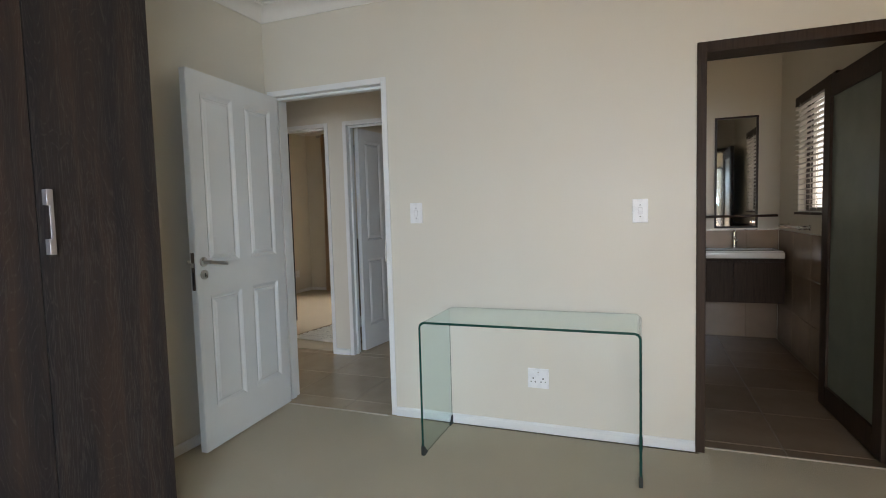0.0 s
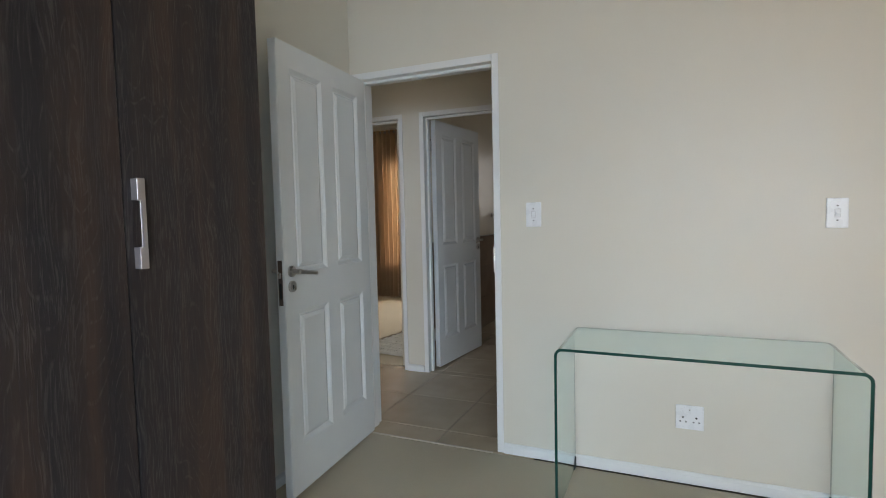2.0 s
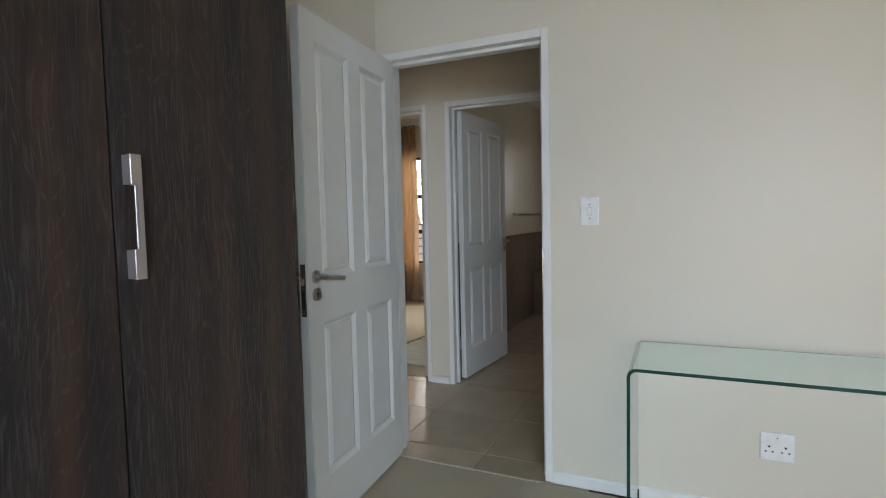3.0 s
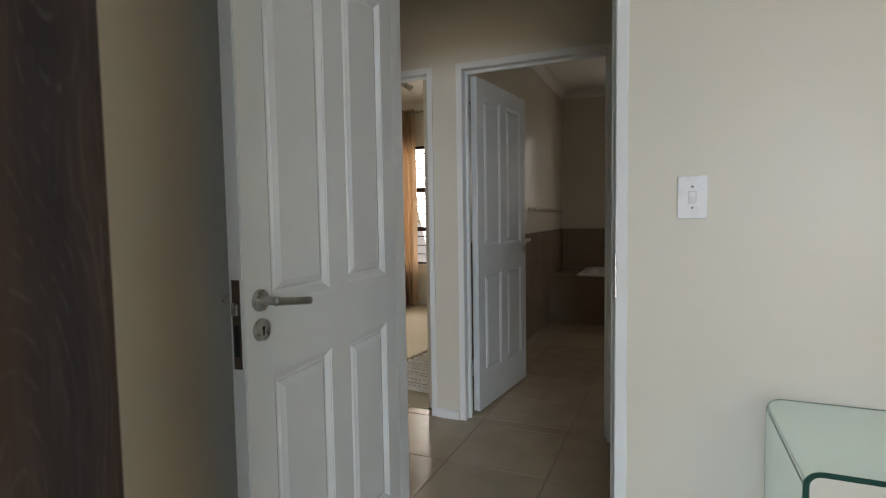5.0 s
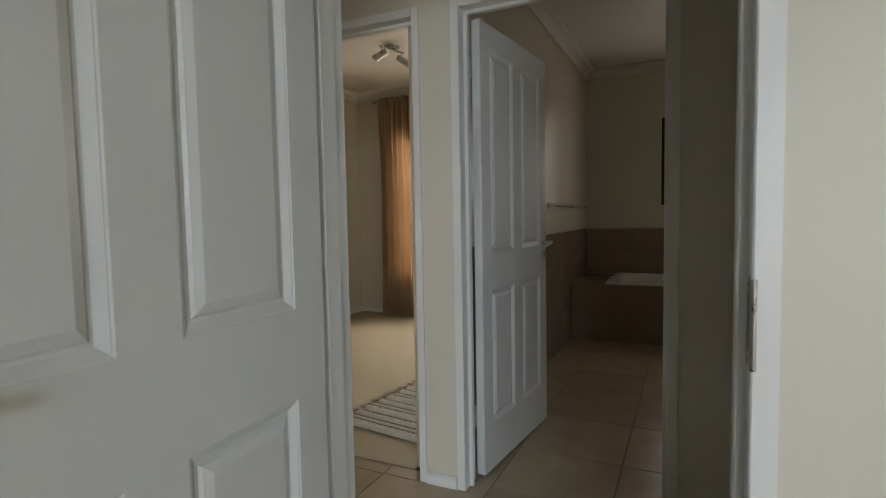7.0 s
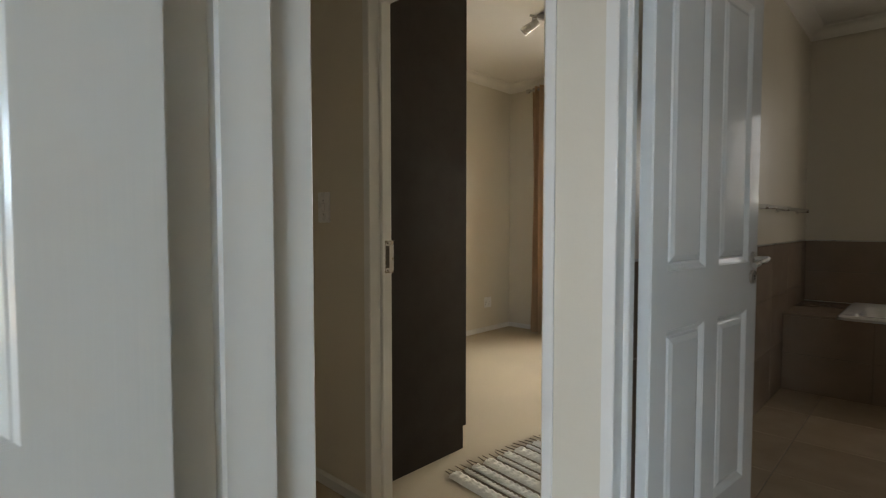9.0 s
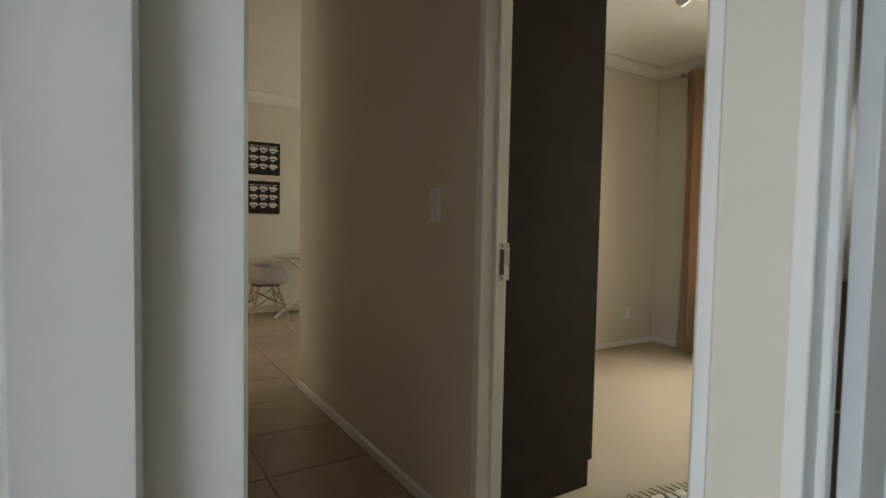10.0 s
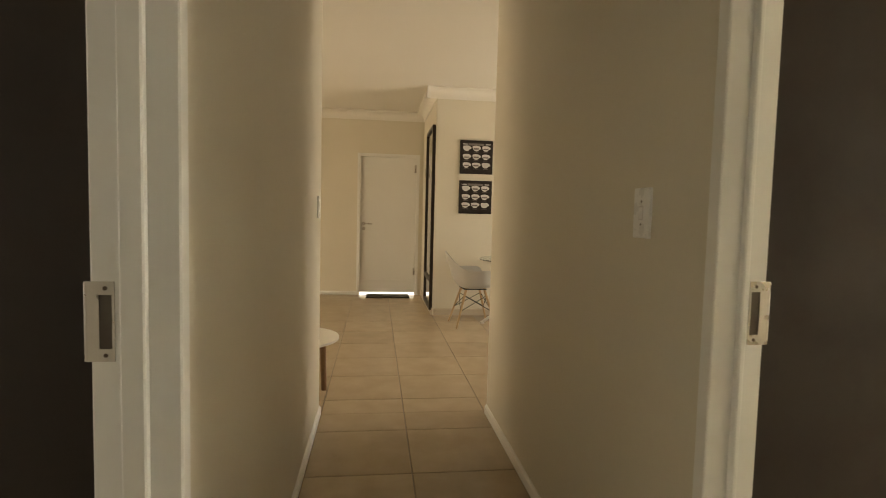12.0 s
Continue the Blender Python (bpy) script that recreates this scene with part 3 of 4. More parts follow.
# ---- windows ----
def window(name, axis, f, s0, s1, z0, z1, bars, label, outward, mull=()):
    """Dark framed window in a wall whose plane is f; bars are heights of burglar bars."""
    w = thing(name, Matrix(), label, "window", kind="structure")

    def bx(a, b, c, d, t0, t1, bev=0.002):
        lo, hi = sorted((f + t0 * outward, f + t1 * outward))
        return boxed(a, lo, c, b, hi, d, bev=bev) if axis == "x" else boxed(lo, a, c, hi, b, d, bev=bev)

    e = 0.038
    for a, b, c, d in ((s0, s0 + e, z0, z1), (s1 - e, s1, z0, z1)):
        part("stile", bx(a, b, c, d, 0.05, 0.09), BRONZE, w)
    for c, d in ((z0, z0 + e), (z1 - e, z1), *mull):
        part("rail", bx(s0 + e, s1 - e, c, d, 0.051, 0.089), BRONZE, w)
    pane = part("pane", bx(s0 + e, s1 - e, z0 + e, z1 - e, 0.068, 0.072, 0), PANE, w)
    pane.visible_shadow = False
    for z in bars:
        part("burglar_bar", bx(s0 + e, s1 - e, z - 0.0065, z + 0.0065, 0.028, 0.04, 0.001), BRONZE, w)
    part("window_sill", bx(s0 - 0.0, s1 + 0.0, z0 - 0.0, z0 + 0.012, -0.004, 0.05), WHITE, w)
    return w


window("window_1", "x", 5.0, -0.714, 0.156, 1.258, 2.167, [1.758, 1.883, 2.006], "small dark framed bathroom window with burglar bars", 1, [(1.556, 1.62)])
window("window_2", "x", 4.72, -3.66, -2.1, 0.55, 2.16, [0.70, 0.82, 0.94, 1.15, 1.25, 1.35, 1.45, 1.66, 1.76, 1.86, 1.96, 2.06], "tall dark framed bedroom window with burglar bars", 1, [(1.54, 1.60), (1.01, 1.07)])
window("window_3", "y", 2.31, 1.2, 2.13, 1.185, 2.085, [], "dark framed ensuite window behind a blind", 1)
window("window_4", "x", -4.6, 0.4, 2.8, 0.06, 2.1, [], "dark framed bedroom window", -1)
# unseen opening, added for the third room's fill lamp
window("added_window_7", "x", -3.2, -3.6, -1.9, 0.5, 2.1, [], "unseen dark framed window added to light the third room", -1)
window("window_5", "x", 4.86, -7.5, -4.9, 0.2, 2.2, [], "large dark framed lounge window", 1)
# added glazing out of view, around the south fill lamp
window("added_window_6", "x", -4.36, -8.1, -5.1, 0.2, 2.2, [], "unseen dark framed glazing added to light the lounge", -1)

# ---- bedroom ----
wd = thing("wardrobe", Matrix(), "tall built-in wardrobe in dark charcoal wood grain", "wardrobe")
part("carcass", boxed(-1.215, -4.42, 0.0, -0.65, -1.406, 2.528, bev=0.002), DARKWOOD, wd)
part("end_panel", boxed(-1.215, -1.4055, 0.0, -0.630, -1.388, 2.528, bev=0.0015), DARKWOOD, wd)


def bar_handle(parent, x, y, z0, z1):
    """Flat bar pull with two broad feet, standing off a face that looks along +x."""
    bm = bmesh.new()
    side = [(-0.010, z0), (0.010, z0), (0.010, z1), (-0.010, z1), (-0.010, z1 - 0.050), (0.0015, z1 - 0.050), (0.0015, z0 + 0.050), (-0.010, z0 + 0.050)]
    add_prism(bm, side, lambda u, v: (x + 0.014, y + u, v), lambda u, v: (x + 0.022, y + u, v))
    bmesh.ops.bevel(bm, geom=bm.edges[:], offset=0.0009, segments=1, affect="EDGES")
    for a, b in ((z0 + 0.001, z0 + 0.049), (z1 - 0.049, z1 - 0.001)):
        add_box(bm, x, y - 0.009, a, x + 0.0145, y + 0.001, b)
    return part("handle", bm, ALU, parent, "satin aluminium bar handle")


w0 = -1.394
for k in range(6):
    y1 = w0 - 0.434 * k
    dr = part("door", boxed(-0.6495, y1 - 0.4305, 0.07, -0.628, y1, 2.524, bev=0.0012), DARKWOOD, wd)
    if k % 2 == 0:
        bar_handle(dr, -0.628, y1 - 0.4305 + 0.026, 1.160, 1.365)
    else:
        bar_handle(dr, -0.628, y1 - 0.030, 1.160, 1.365) if k == 3 or k == 5 else None
part("plinth", boxed(-0.662, -4.03, 0.0, -0.6505, -1.406, 0.07), DARKWOOD, wd)


def plate(name, m, w, h, label, kind):
    """Switch or socket plate; local x across, y out of the wall is negative, z up."""
    p = thing(name, m, label, kind)
    part("cover", boxed(-w / 2, -0.009, -h / 2, w / 2, 0.0, h / 2, bev=0.003), PLASTIC, p)
    if kind == "light switch":
        part("recess", boxed(-0.011, -0.0098, -0.018, 0.011, -0.009, 0.018), PRINT, p)
        bm = bmesh.new()
        add_prism(bm, [(-0.0098, -0.015), (-0.013, 0.0), (-0.0112, 0.015), (-0.009, 0.015), (-0.009, -0.015)], lambda u, v: (-0.008, u, v), lambda u, v: (0.008, u, v))
        part("rocker", bm, PLASTIC, p)
        for z in (-0.030, 0.030):
            part("screw", rod((0, -0.009, z), (0, -0.0097, z), 0.0032, n=14), PRINT2, p)
    else:
        for cx in (-0.028, 0.028):
            for dx, dz, r in ((0, 0.012, 0.0045), (-0.012, -0.008, 0.0036), (0.012, -0.008, 0.0036)):
                part("pin_hole", rod((cx + dx, -0.0088, -0.012 + dz), (cx + dx, -0.0096, -0.012 + dz), r, n=14), HOLE, p)
        for cx in (-0.034, 0.034):
            part("toggle", boxed(cx - 0.007, -0.0125, 0.026, cx + 0.007, -0.009, 0.042, bev=0.0015), PLASTIC, p)
        part("screw", rod((0, -0.009, 0.036), (0, -0.0098, 0.036), 0.003, n=12), STEEL, p)
    return p


plate("light_switch", pose(-0.151, 0, 1.262), 0.078, 0.122, "white single light switch plate beside the door", "light switch")
plate("light_switch", pose(1.107, 0, 1.241), 0.076, 0.122, "white light switch plate beside the ensuite doorway", "light switch")
plate("light_switch", pose(-2.645, 1.168, 1.236), 0.082, 0.132, "white light switch plate on the passage wall", "light switch")
plate("light_switch", pose(-4.36, 0.144, 1.247, 0, 0, 180), 0.078, 0.125, "white light switch plate near the end of the passage", "light switch")
plate("power_socket", pose(0.567, 0, 0.313), 0.118, 0.112, "white double power socket behind the glass table", "socket")

plate("power_socket", pose(-4.23, 4.32, 0.32, 0, 0, 90), 0.118, 0.112, "white double power socket in the second bedroom", "socket")

# bent glass console table
X0, X1, Y0, Y1, ZT, GT, BR = 0.040, 1.114, -0.464, -0.024, 0.706, 0.012, 0.034


def bent(off):
    pts = [(X0 + off, 0.004)]
    r = BR - off
    for k in range(7):
        a = radians(180 - 15 * k)
        pts.append((X0 + BR + r * math.cos(a), ZT - BR + r * math.sin(a)))
    for k in range(7):
        a = radians(90 - 15 * k)
        pts.append((X1 - BR + r * math.cos(a), ZT - BR + r * math.sin(a)))
    pts.append((X1 - off, 0.004))
    return pts


ct = thing("console_table", Matrix(), "bent clear green-tinted glass console table against the wall", "console table")
outer, inner = bent(0), bent(GT)
bm = bmesh.new()
rows = [[bm.verts.new((x, y, z)) for x, z in side] for side in (outer, inner) for y in (Y0, Y1)]
for i in range(len(outer) - 1):
    bm.faces.new((rows[0][i], rows[0][i + 1], rows[1][i + 1], rows[1][i]))
    bm.faces.new((rows[2][i], rows[3][i], rows[3][i + 1], rows[2][i + 1]))
    for a, b in ((0, 2), (1, 3)):
        f = bm.faces.new((rows[a][i], rows[b][i], rows[b][i + 1], rows[a][i + 1]))
        f.material_index = 1
for i in (0, -1):
    f = bm.faces.new((rows[0][i], rows[1][i], rows[3][i], rows[2][i]))
    f.material_index = 1
sheet = part("glass_sheet", bm, [GLASS, GLASSEDGE], ct, "clear tinted glass with dark green edges", True)
sheet.visible_shadow = False
for x in (X0, X1 - GT):
    for y, s in ((Y0, 1), (Y1, -1)):
        bm = bmesh.new()
        add_prism(bm, [(y - 0.003 * s, 0), (y + 0.042 * s, 0), (y + 0.042 * s, 0.006), (y + 0.004 * s, 0.05), (y - 0.003 * s, 0.05)], lambda u, v: (x - 0.003, u, v), lambda u, v: (x + GT + 0.003, u, v))
        part("foot_guard", bm, RUBBER, ct, "black corner foot guard")

# ---- ensuite ----
van = thing("vanity", Matrix(), "wall-hung dark wood vanity cabinet under the basin", "vanity")
part("carcass", boxed(1.48, 2.352, 0.39, 2.272, 2.731, 0.785, bev=0.002), ESPRESSO, van)
for x0 in (1.483, 1.878):
    part("drawer_front", boxed(x0, 2.333, 0.394, x0 + 0.39, 2.3515, 0.755, bev=0.002), ESPRESSO, van)
bs = thing("basin", Matrix(), "white rectangular ceramic basin on the vanity", "basin")
bm = bmesh.new()
add_box(bm, 1.46, 2.325, 0.786, 2.268, 2.731, 0.84, bev=0.008)
part("body", bm, CERAMIC, bs, smooth=True)
bm = bmesh.new()
for (a, b, c, d) in ((1.47, 2.335, 2.258, 2.352), (1.47, 2.66, 2.258, 2.725), (1.47, 2.3525, 1.50, 2.6595), (2.235, 2.3525, 2.258, 2.6595)):
    add_box(bm, a, b, 0.8395, c, d, 0.852, bev=0.004)
part("rim", bm, CERAMIC, bs)
tp = thing("basin_tap", pose(1.935, 2.69, 0.852), "chrome basin mixer tap", "tap")
part("column", rod((0, 0, 0), (0, 0, 0.15), 0.019), CHROME, tp, smooth=True)
part("spout", rod((0, 0, 0.10), (0, -0.13, 0.085), 0.012), CHROME, tp, smooth=True)
part("lever", rod((0, 0, 0.15), (0, -0.06, 0.175), 0.007), CHROME, tp, smooth=True)
mr = thing("mirror", Matrix(), "tall wall mirror in a thin dark frame", "mirror")
for a, b, c, d in ((1.768, 1.786, 1.041, 2.082), (2.112, 2.130, 1.041, 2.082), (1.786, 2.112, 1.041, 1.059), (1.786, 2.112, 2.064, 2.082)):
    part("frame", boxed(a, 2.716, c, b, 2.739, d, bev=0.002), BRONZE, mr)
part("glass", boxed(1.786, 2.728, 1.059, 2.112, 2.734, 2.064), MIRROR, mr)
sh = thing("shelf", Matrix(), "dark timber wall shelf below the mirror", "shelf")
part("board", boxed(1.50, 2.61, 1.143, 2.271, 2.714, 1.165, bev=0.002), ESPRESSO, sh)
for x in (1.62, 2.2):
    part("bracket", boxed(x, 2.714, 1.146, x + 0.02, 2.739, 1.162), BRONZE, sh)
bl = thing("window_blind", Matrix(), "half-closed pale slatted blind over the ensuite window", "blind")
part("headrail", boxed(2.280, 1.20, 2.03, 2.308, 2.14, 2.10, bev=0.003), ESPRESSO, bl)
me = mesh_from("slat", boxed(-0.02, 1.20, -0.0015, 0.02, 2.13, 0.0015), BLIND)
for k in range(21):
    o = new("slat", me)
    o.parent = bl
    o.matrix_world = pose(2.292, 0, 1.205 + 0.04 * k, 0, 3, 0)
for y in (1.36, 1.665, 1.97):
    for x in (2.271, 2.3125):
        part("ladder_cord", rod((x, y, 1.18), (x, y, 2.04), 0.0018, n=6), BLIND, bl)
part("bottom_rail", boxed(2.280, 1.20, 1.17, 2.304, 2.13, 1.188), ESPRESSO, bl)


def towel_rail(m, w, posts, label):
    """Bar on two posts; local x along the wall, y out of it."""
    r = thing("towel_rail", m, label, "towel rail")
    for x in posts:
        bm = rod((x, 0, 0), (x, 0.008, 0), 0.024)
        add_cyl(bm, (x, 0.008, 0), (x, 0.078, 0), 0.016)
        part("post", bm, CHROME, r, smooth=True)
    part("bar", rod((0, 0.062, 0), (w, 0.062, 0), 0.0125), CHROME, r, smooth=True)
    return r


towel_rail(pose(2.31, 1.75, 1.07, 0, 0, 90), 0.7, (0.04, 0.66), "chrome towel rail below the ensuite window")
towel_rail(pose(-1.47, 4.64, 1.265, 0, 0, -90), 1.38, (0.04, 0.74, 1.34), "chrome towel rail on the bathroom wall")

# ---- bathroom ----
tub = thing("bathtub", Matrix(), "white built-in bathtub with a tiled front", "bathtub")
bm = bmesh.new()


def ring(x0, y0, x1, y1, r, z):
    out = []
    for cx, cy, a0 in ((x1 - r, y1 - r, 0), (x0 + r, y1 - r, 90), (x0 + r, y0 + r, 180), (x1 - r, y0 + r, 270)):
        for k in range(5):
            a = radians(a0 + 22.5 * k)
            out.append(bm.verts.new((cx + r * math.cos(a), cy + r * math.sin(a), z)))
    return out


loops = [ring(-1.15, 4.16, 0.44, 4.985, 0.06, 0.53), ring(-1.155, 4.155, 0.445, 4.99, 0.06, 0.548), ring(-1.14, 4.17, 0.43, 4.975, 0.06, 0.562), ring(-1.08, 4.23, 0.37, 4.915, 0.10, 0.560), ring(-1.06, 4.25, 0.35, 4.895, 0.11, 0.545), ring(-0.96, 4.32, 0.25, 4.825, 0.14, 0.18)]
for a, b in zip(loops, loops[1:]):
    for i in range(len(a)):
        bm.faces.new((a[i], a[(i + 1) % len(a)], b[(i + 1) % len(b)], b[i]))
bm.faces.new(loops[-1])
part("basin", bm, CERAMIC, tub, "glossy white tub shell", True)
part("surround", boxed(-1.468, 4.17, 0, 0.448, 4.20, 0.528), BROWNGROUT, tub)
part("ledge", boxed(-1.468, 4.162, 0.5285, -1.16, 4.998, 0.545, bev=0.003), BTILE, tub, "taupe tiled ledge beside the tub")

# ---- second bedroom ----
w2 = thing("wardrobe", Matrix(), "dark wood wardrobe beside the second bedroom doorway", "wardrobe")
part("carcass", boxed(-4.222, 1.29, 0.122, -2.468, 1.866, 2.5, bev=0.002), LAMINATE, w2)
part("end_panel", boxed(-2.4675, 1.29, 0.122, -2.449, 1.886, 2.5, bev=0.0015), LAMINATE, w2)
part("plinth", boxed(-4.222, 1.29, 0.004, -2.451, 1.864, 0.1215), LAMINATE, w2)
for k in range(4):
    dr = part("door", boxed(-4.218 + 0.4375 * k, 1.8665, 0.125, -4.218 + 0.4375 * k + 0.434, 1.886, 2.496, bev=0.0012), LAMINATE, w2)

# dark wardrobe in the third room
w3 = thing("wardrobe", Matrix(), "dark wood wardrobe inside the third room doorway", "wardrobe")
part("carcass", boxed(-4.27, -0.58, 0.10, -2.341, -0.005, 2.5, bev=0.002), LAMINATE, w3)
part("end_panel", boxed(-2.3405, -0.60, 0.10, -2.322, -0.005, 2.5, bev=0.0015), LAMINATE, w3)
part("plinth", boxed(-4.27, -0.55, 0.0, -2.325, -0.005, 0.0995), LAMINATE, w3)

# curtain on a rod
cu = thing("curtain", Matrix(), "sheer ochre eyelet curtain drawn to one side", "curtain")
bm = bmesh.new()
N, R = 220, 14
grid = []
for i in range(N + 1):
    u = i / N
    col = []
    for j in range(R + 1):
        v = j / R
        amp = 0.058 * (0.8 + 0.3 * v) * (0.75 + 0.5 * math.sin(2.3 + 9 * u) ** 2)
        x = -3.86 + 0.53 * u + 0.012 * math.sin(7 * u + 5 * v) * v
        y = 4.61 + amp * math.sin(2 * math.pi * 7 * u + 0.45 * math.sin(3 * v + 6 * u)) + 0.008 * math.sin(2 * math.pi * 16 * u + 2 * v)
        col.append(bm.verts.new((x, y, 2.615 - 2.60 * v)))
    grid.append(col)
for i in range(N):
    for j in range(R):
        bm.faces.new((grid[i][j], grid[i + 1][j], grid[i + 1][j + 1], grid[i][j + 1]))
part("panel", bm, CURTAIN, cu, smooth=True)
for k in range(14):
    bm = bmesh.new()
    rx = -3.86 + 0.53 * (k + 0.5) / 14
    for q in range(16):
        a0, a1 = 2 * math.pi * q / 16, 2 * math.pi * (q + 1) / 16
        add_cyl(bm, (rx, 4.61 + 0.022 * math.cos(a0), 2.585 + 0.022 * math.sin(a0)), (rx, 4.61 + 0.022 * math.cos(a1), 2.585 + 0.022 * math.sin(a1)), 0.004, n=6)
    part("eyelet", bm, STEEL, cu, "steel eyelet ring")
cr = thing("curtain_rod", Matrix(), "steel curtain rod with round end cap", "curtain rod")
part("pole", rod((-3.90, 4.61, 2.585), (-1.75, 4.61, 2.585), 0.0125), STEEL, cr, smooth=True)
part("finial", rod((-3.93, 4.61, 2.585), (-3.898, 4.61, 2.585), 0.022), STEEL, cr, smooth=True)
for x in (-3.885, -1.85):
    part("bracket", rod((x, 4.61, 2.585), (x, 4.72, 2.585), 0.008), STEEL, cr)

# ceiling spotlight bar
sp = thing("ceiling_spotlight", pose(-2.86, 3.265, 2.72, 0, 0, 75), "brushed steel ceiling bar with two spotlights, unlit", "ceiling light")
part("mount", boxed(-0.055, -0.045, -0.028, 0.055, 0.045, 0.0, bev=0.006), STEEL, sp, smooth=True)
part("bar", rod((-0.15, 0, -0.036), (0.15, 0, -0.036), 0.009), STEEL, sp, smooth=True)
for x, dx, dy in ((-0.125, -0.043, 0.054), (0.125, 0.043, -0.054)):
    part("stem", rod((x, 0, -0.036), (x, 0, -0.085), 0.006), STEEL, sp, smooth=True)
    hd = part("spot_head", rod((x - dx * 0.6, -dy * 0.6, -0.078), (x + dx, dy, -0.142), 0.027, 0.034), STEEL, sp, smooth=True)
    part("lens", rod((x + dx, dy, -0.142), (x + dx * 1.03, dy * 1.03, -0.144), 0.028), PRINT2, hd)

# striped woven rug
rg = thing("rug", pose(-2.285, 1.575, 0.005, 0, 0, -8), "cream and taupe striped woven rug with knotted fringe", "rug")
random.seed(9)
rw, rl = 0.62, 1.35


def braid(y0, y1, lump, high, material):
    """One woven band: slanted plaits side by side along x."""
    bm = bmesh.new()
    n, m, w = int(rw / lump) * 6, 8, y1 - y0
    off, up = random.uniform(0, lump), []
    for i in range(n + 1):
        x, col = rw * i / n, []
        for q in range(m + 1):
            v = q / m
            side = abs(v - 0.5) * 2
            plait = abs(math.sin(math.pi * (x + off + 0.9 * lump * side) / lump)) ** 0.6
            z = 0.002 + high * (0.35 + 0.65 * plait) * (1 - side ** 4) * (0.72 + 0.28 * min(1, abs(v - 0.5) * 9)) + random.uniform(0, 0.0008)
            col.append(bm.verts.new((x + random.uniform(-0.0006, 0.0006), y0 + w * v, z)))
        up.append(col)
    for a, b in zip(up, up[1:]):
        for q in range(m):
            bm.faces.new((a[q], b[q], b[q + 1], a[q + 1]))
    return part("woven_band", bm, material, rg, smooth=True)


yy, k = 0.0, 0
while yy < rl - 0.02:
    w, lump, high, wool = ((0.070, 0.042, 0.022, WOOL), (0.020, 0.020, 0.008, WOOLDARK), (0.026, 0.026, 0.015, WOOL), (0.022, 0.020, 0.008, WOOLDARK), (0.052, 0.036, 0.020, WOOL), (0.024, 0.020, 0.008, WOOLDARK))[k % 6]
    braid(yy, min(rl, yy + w), lump, high, wool)
    yy, k = yy + w, k + 1
for k in range(38):
    y = rl * (k + 0.5) / 38
    part("tassel", rod((0.004, y, 0.008), (-0.055 - random.uniform(0, 0.02), y + random.uniform(-0.015, 0.015), 0.005), 0.0035, 0.0025, 6), WOOLDARK, rg)

# ---- lounge and dining ----
for z in (2.125, 1.645):
    pic = thing("picture", pose(-7.62, 1.455, z), "dark brown coffee print with nine pale cups", "picture", "prints on the dining wall")
    part("panel", boxed(0.0, 0.0, -0.40, 0.018, 0.40, 0.0, bev=0.002), POSTER, pic)
    part("title", boxed(0.018, 0.10, -0.062, 0.0195, 0.29, -0.036), PRINT2, pic, "illegible script title bar")
    for y in (0.035, 0.31):
        part("rule", boxed(0.018, y, -0.052, 0.0195, y + 0.055, -0.042), PRINT, pic)
    for r in range(3):
        for c in range(3):
            cy, cz = 0.078 + 0.117 * c, -0.100 - 0.100 * r
            bm = bmesh.new()
            pts = [(-0.046, 0.024)] + [(0.046 * math.cos(radians(a)), 0.024 + 0.054 * math.sin(radians(a))) for a in range(190, 360, 17)] + [(0.046, 0.024)] + [(0.046 * math.cos(radians(a)), 0.024 + 0.012 * math.sin(radians(a))) for a in range(20, 170, 25)]
            add_prism(bm, pts, lambda u, v: (0.018, cy + u, cz + v), lambda u, v: (0.0196, cy + u, cz + v))
            cup = part("cup", bm, PRINT, pic)
            bm = bmesh.new()
            add_prism(bm, [(0.040 + 0.018 * math.cos(radians(a)), 0.008 + 0.016 * math.sin(radians(a))) for a in range(0, 360, 45)], lambda u, v: (0.018, cy + u, cz + v), lambda u, v: (0.0192, cy + u, cz + v))
            part("cup_handle", bm, PRINT, cup)
            if (r * 3 + c) % 8:
                part("cup_fill", boxed(0.0196, cy - 0.032, cz - 0.010, 0.0202, cy + 0.032, cz + 0.004 + 0.004 * (c % 2)), PRINT2, cup)
            part("caption", boxed(0.018, cy - 0.03, cz - 0.043, 0.0194, cy + 0.03, cz - 0.038), PRINT2, pic)

gp = thing("glazed_panel", Matrix(), "dark framed glazed panel on the return wall", "panel")
for a, b, c, d in ((-7.69, -7.65, 0.06, 2.30), (-8.44, -8.40, 0.06, 2.30), (-8.40, -7.69, 2.26, 2.30), (-8.40, -7.69, 0.06, 0.11), (-8.40, -7.69, 0.40, 0.45)):
    part("frame", boxed(a, 1.125, c, b, 1.164, d, bev=0.002), BRONZE, gp)
part("pane", boxed(-8.40, 1.143, 0.45, -7.69, 1.149, 2.26), PANE, gp, "clear pane over the cream wall").visible_shadow = False
part("lower_pane", boxed(-8.40, 1.143, 0.11, -7.69, 1.149, 0.40), MIRROR, gp, "bright reflecting lower pane")
part("catch", boxed(-8.405, 1.112, 1.72, -8.385, 1.1255, 1.84, bev=0.002), STEEL, gp)

mat = thing("door_mat", Matrix(), "dark coir mat inside the entrance door", "door mat")
part("pile", boxed(-9.19, 0.34, 0.001, -8.9, 0.965, 0.018, bev=0.004), MATBLACK, mat)

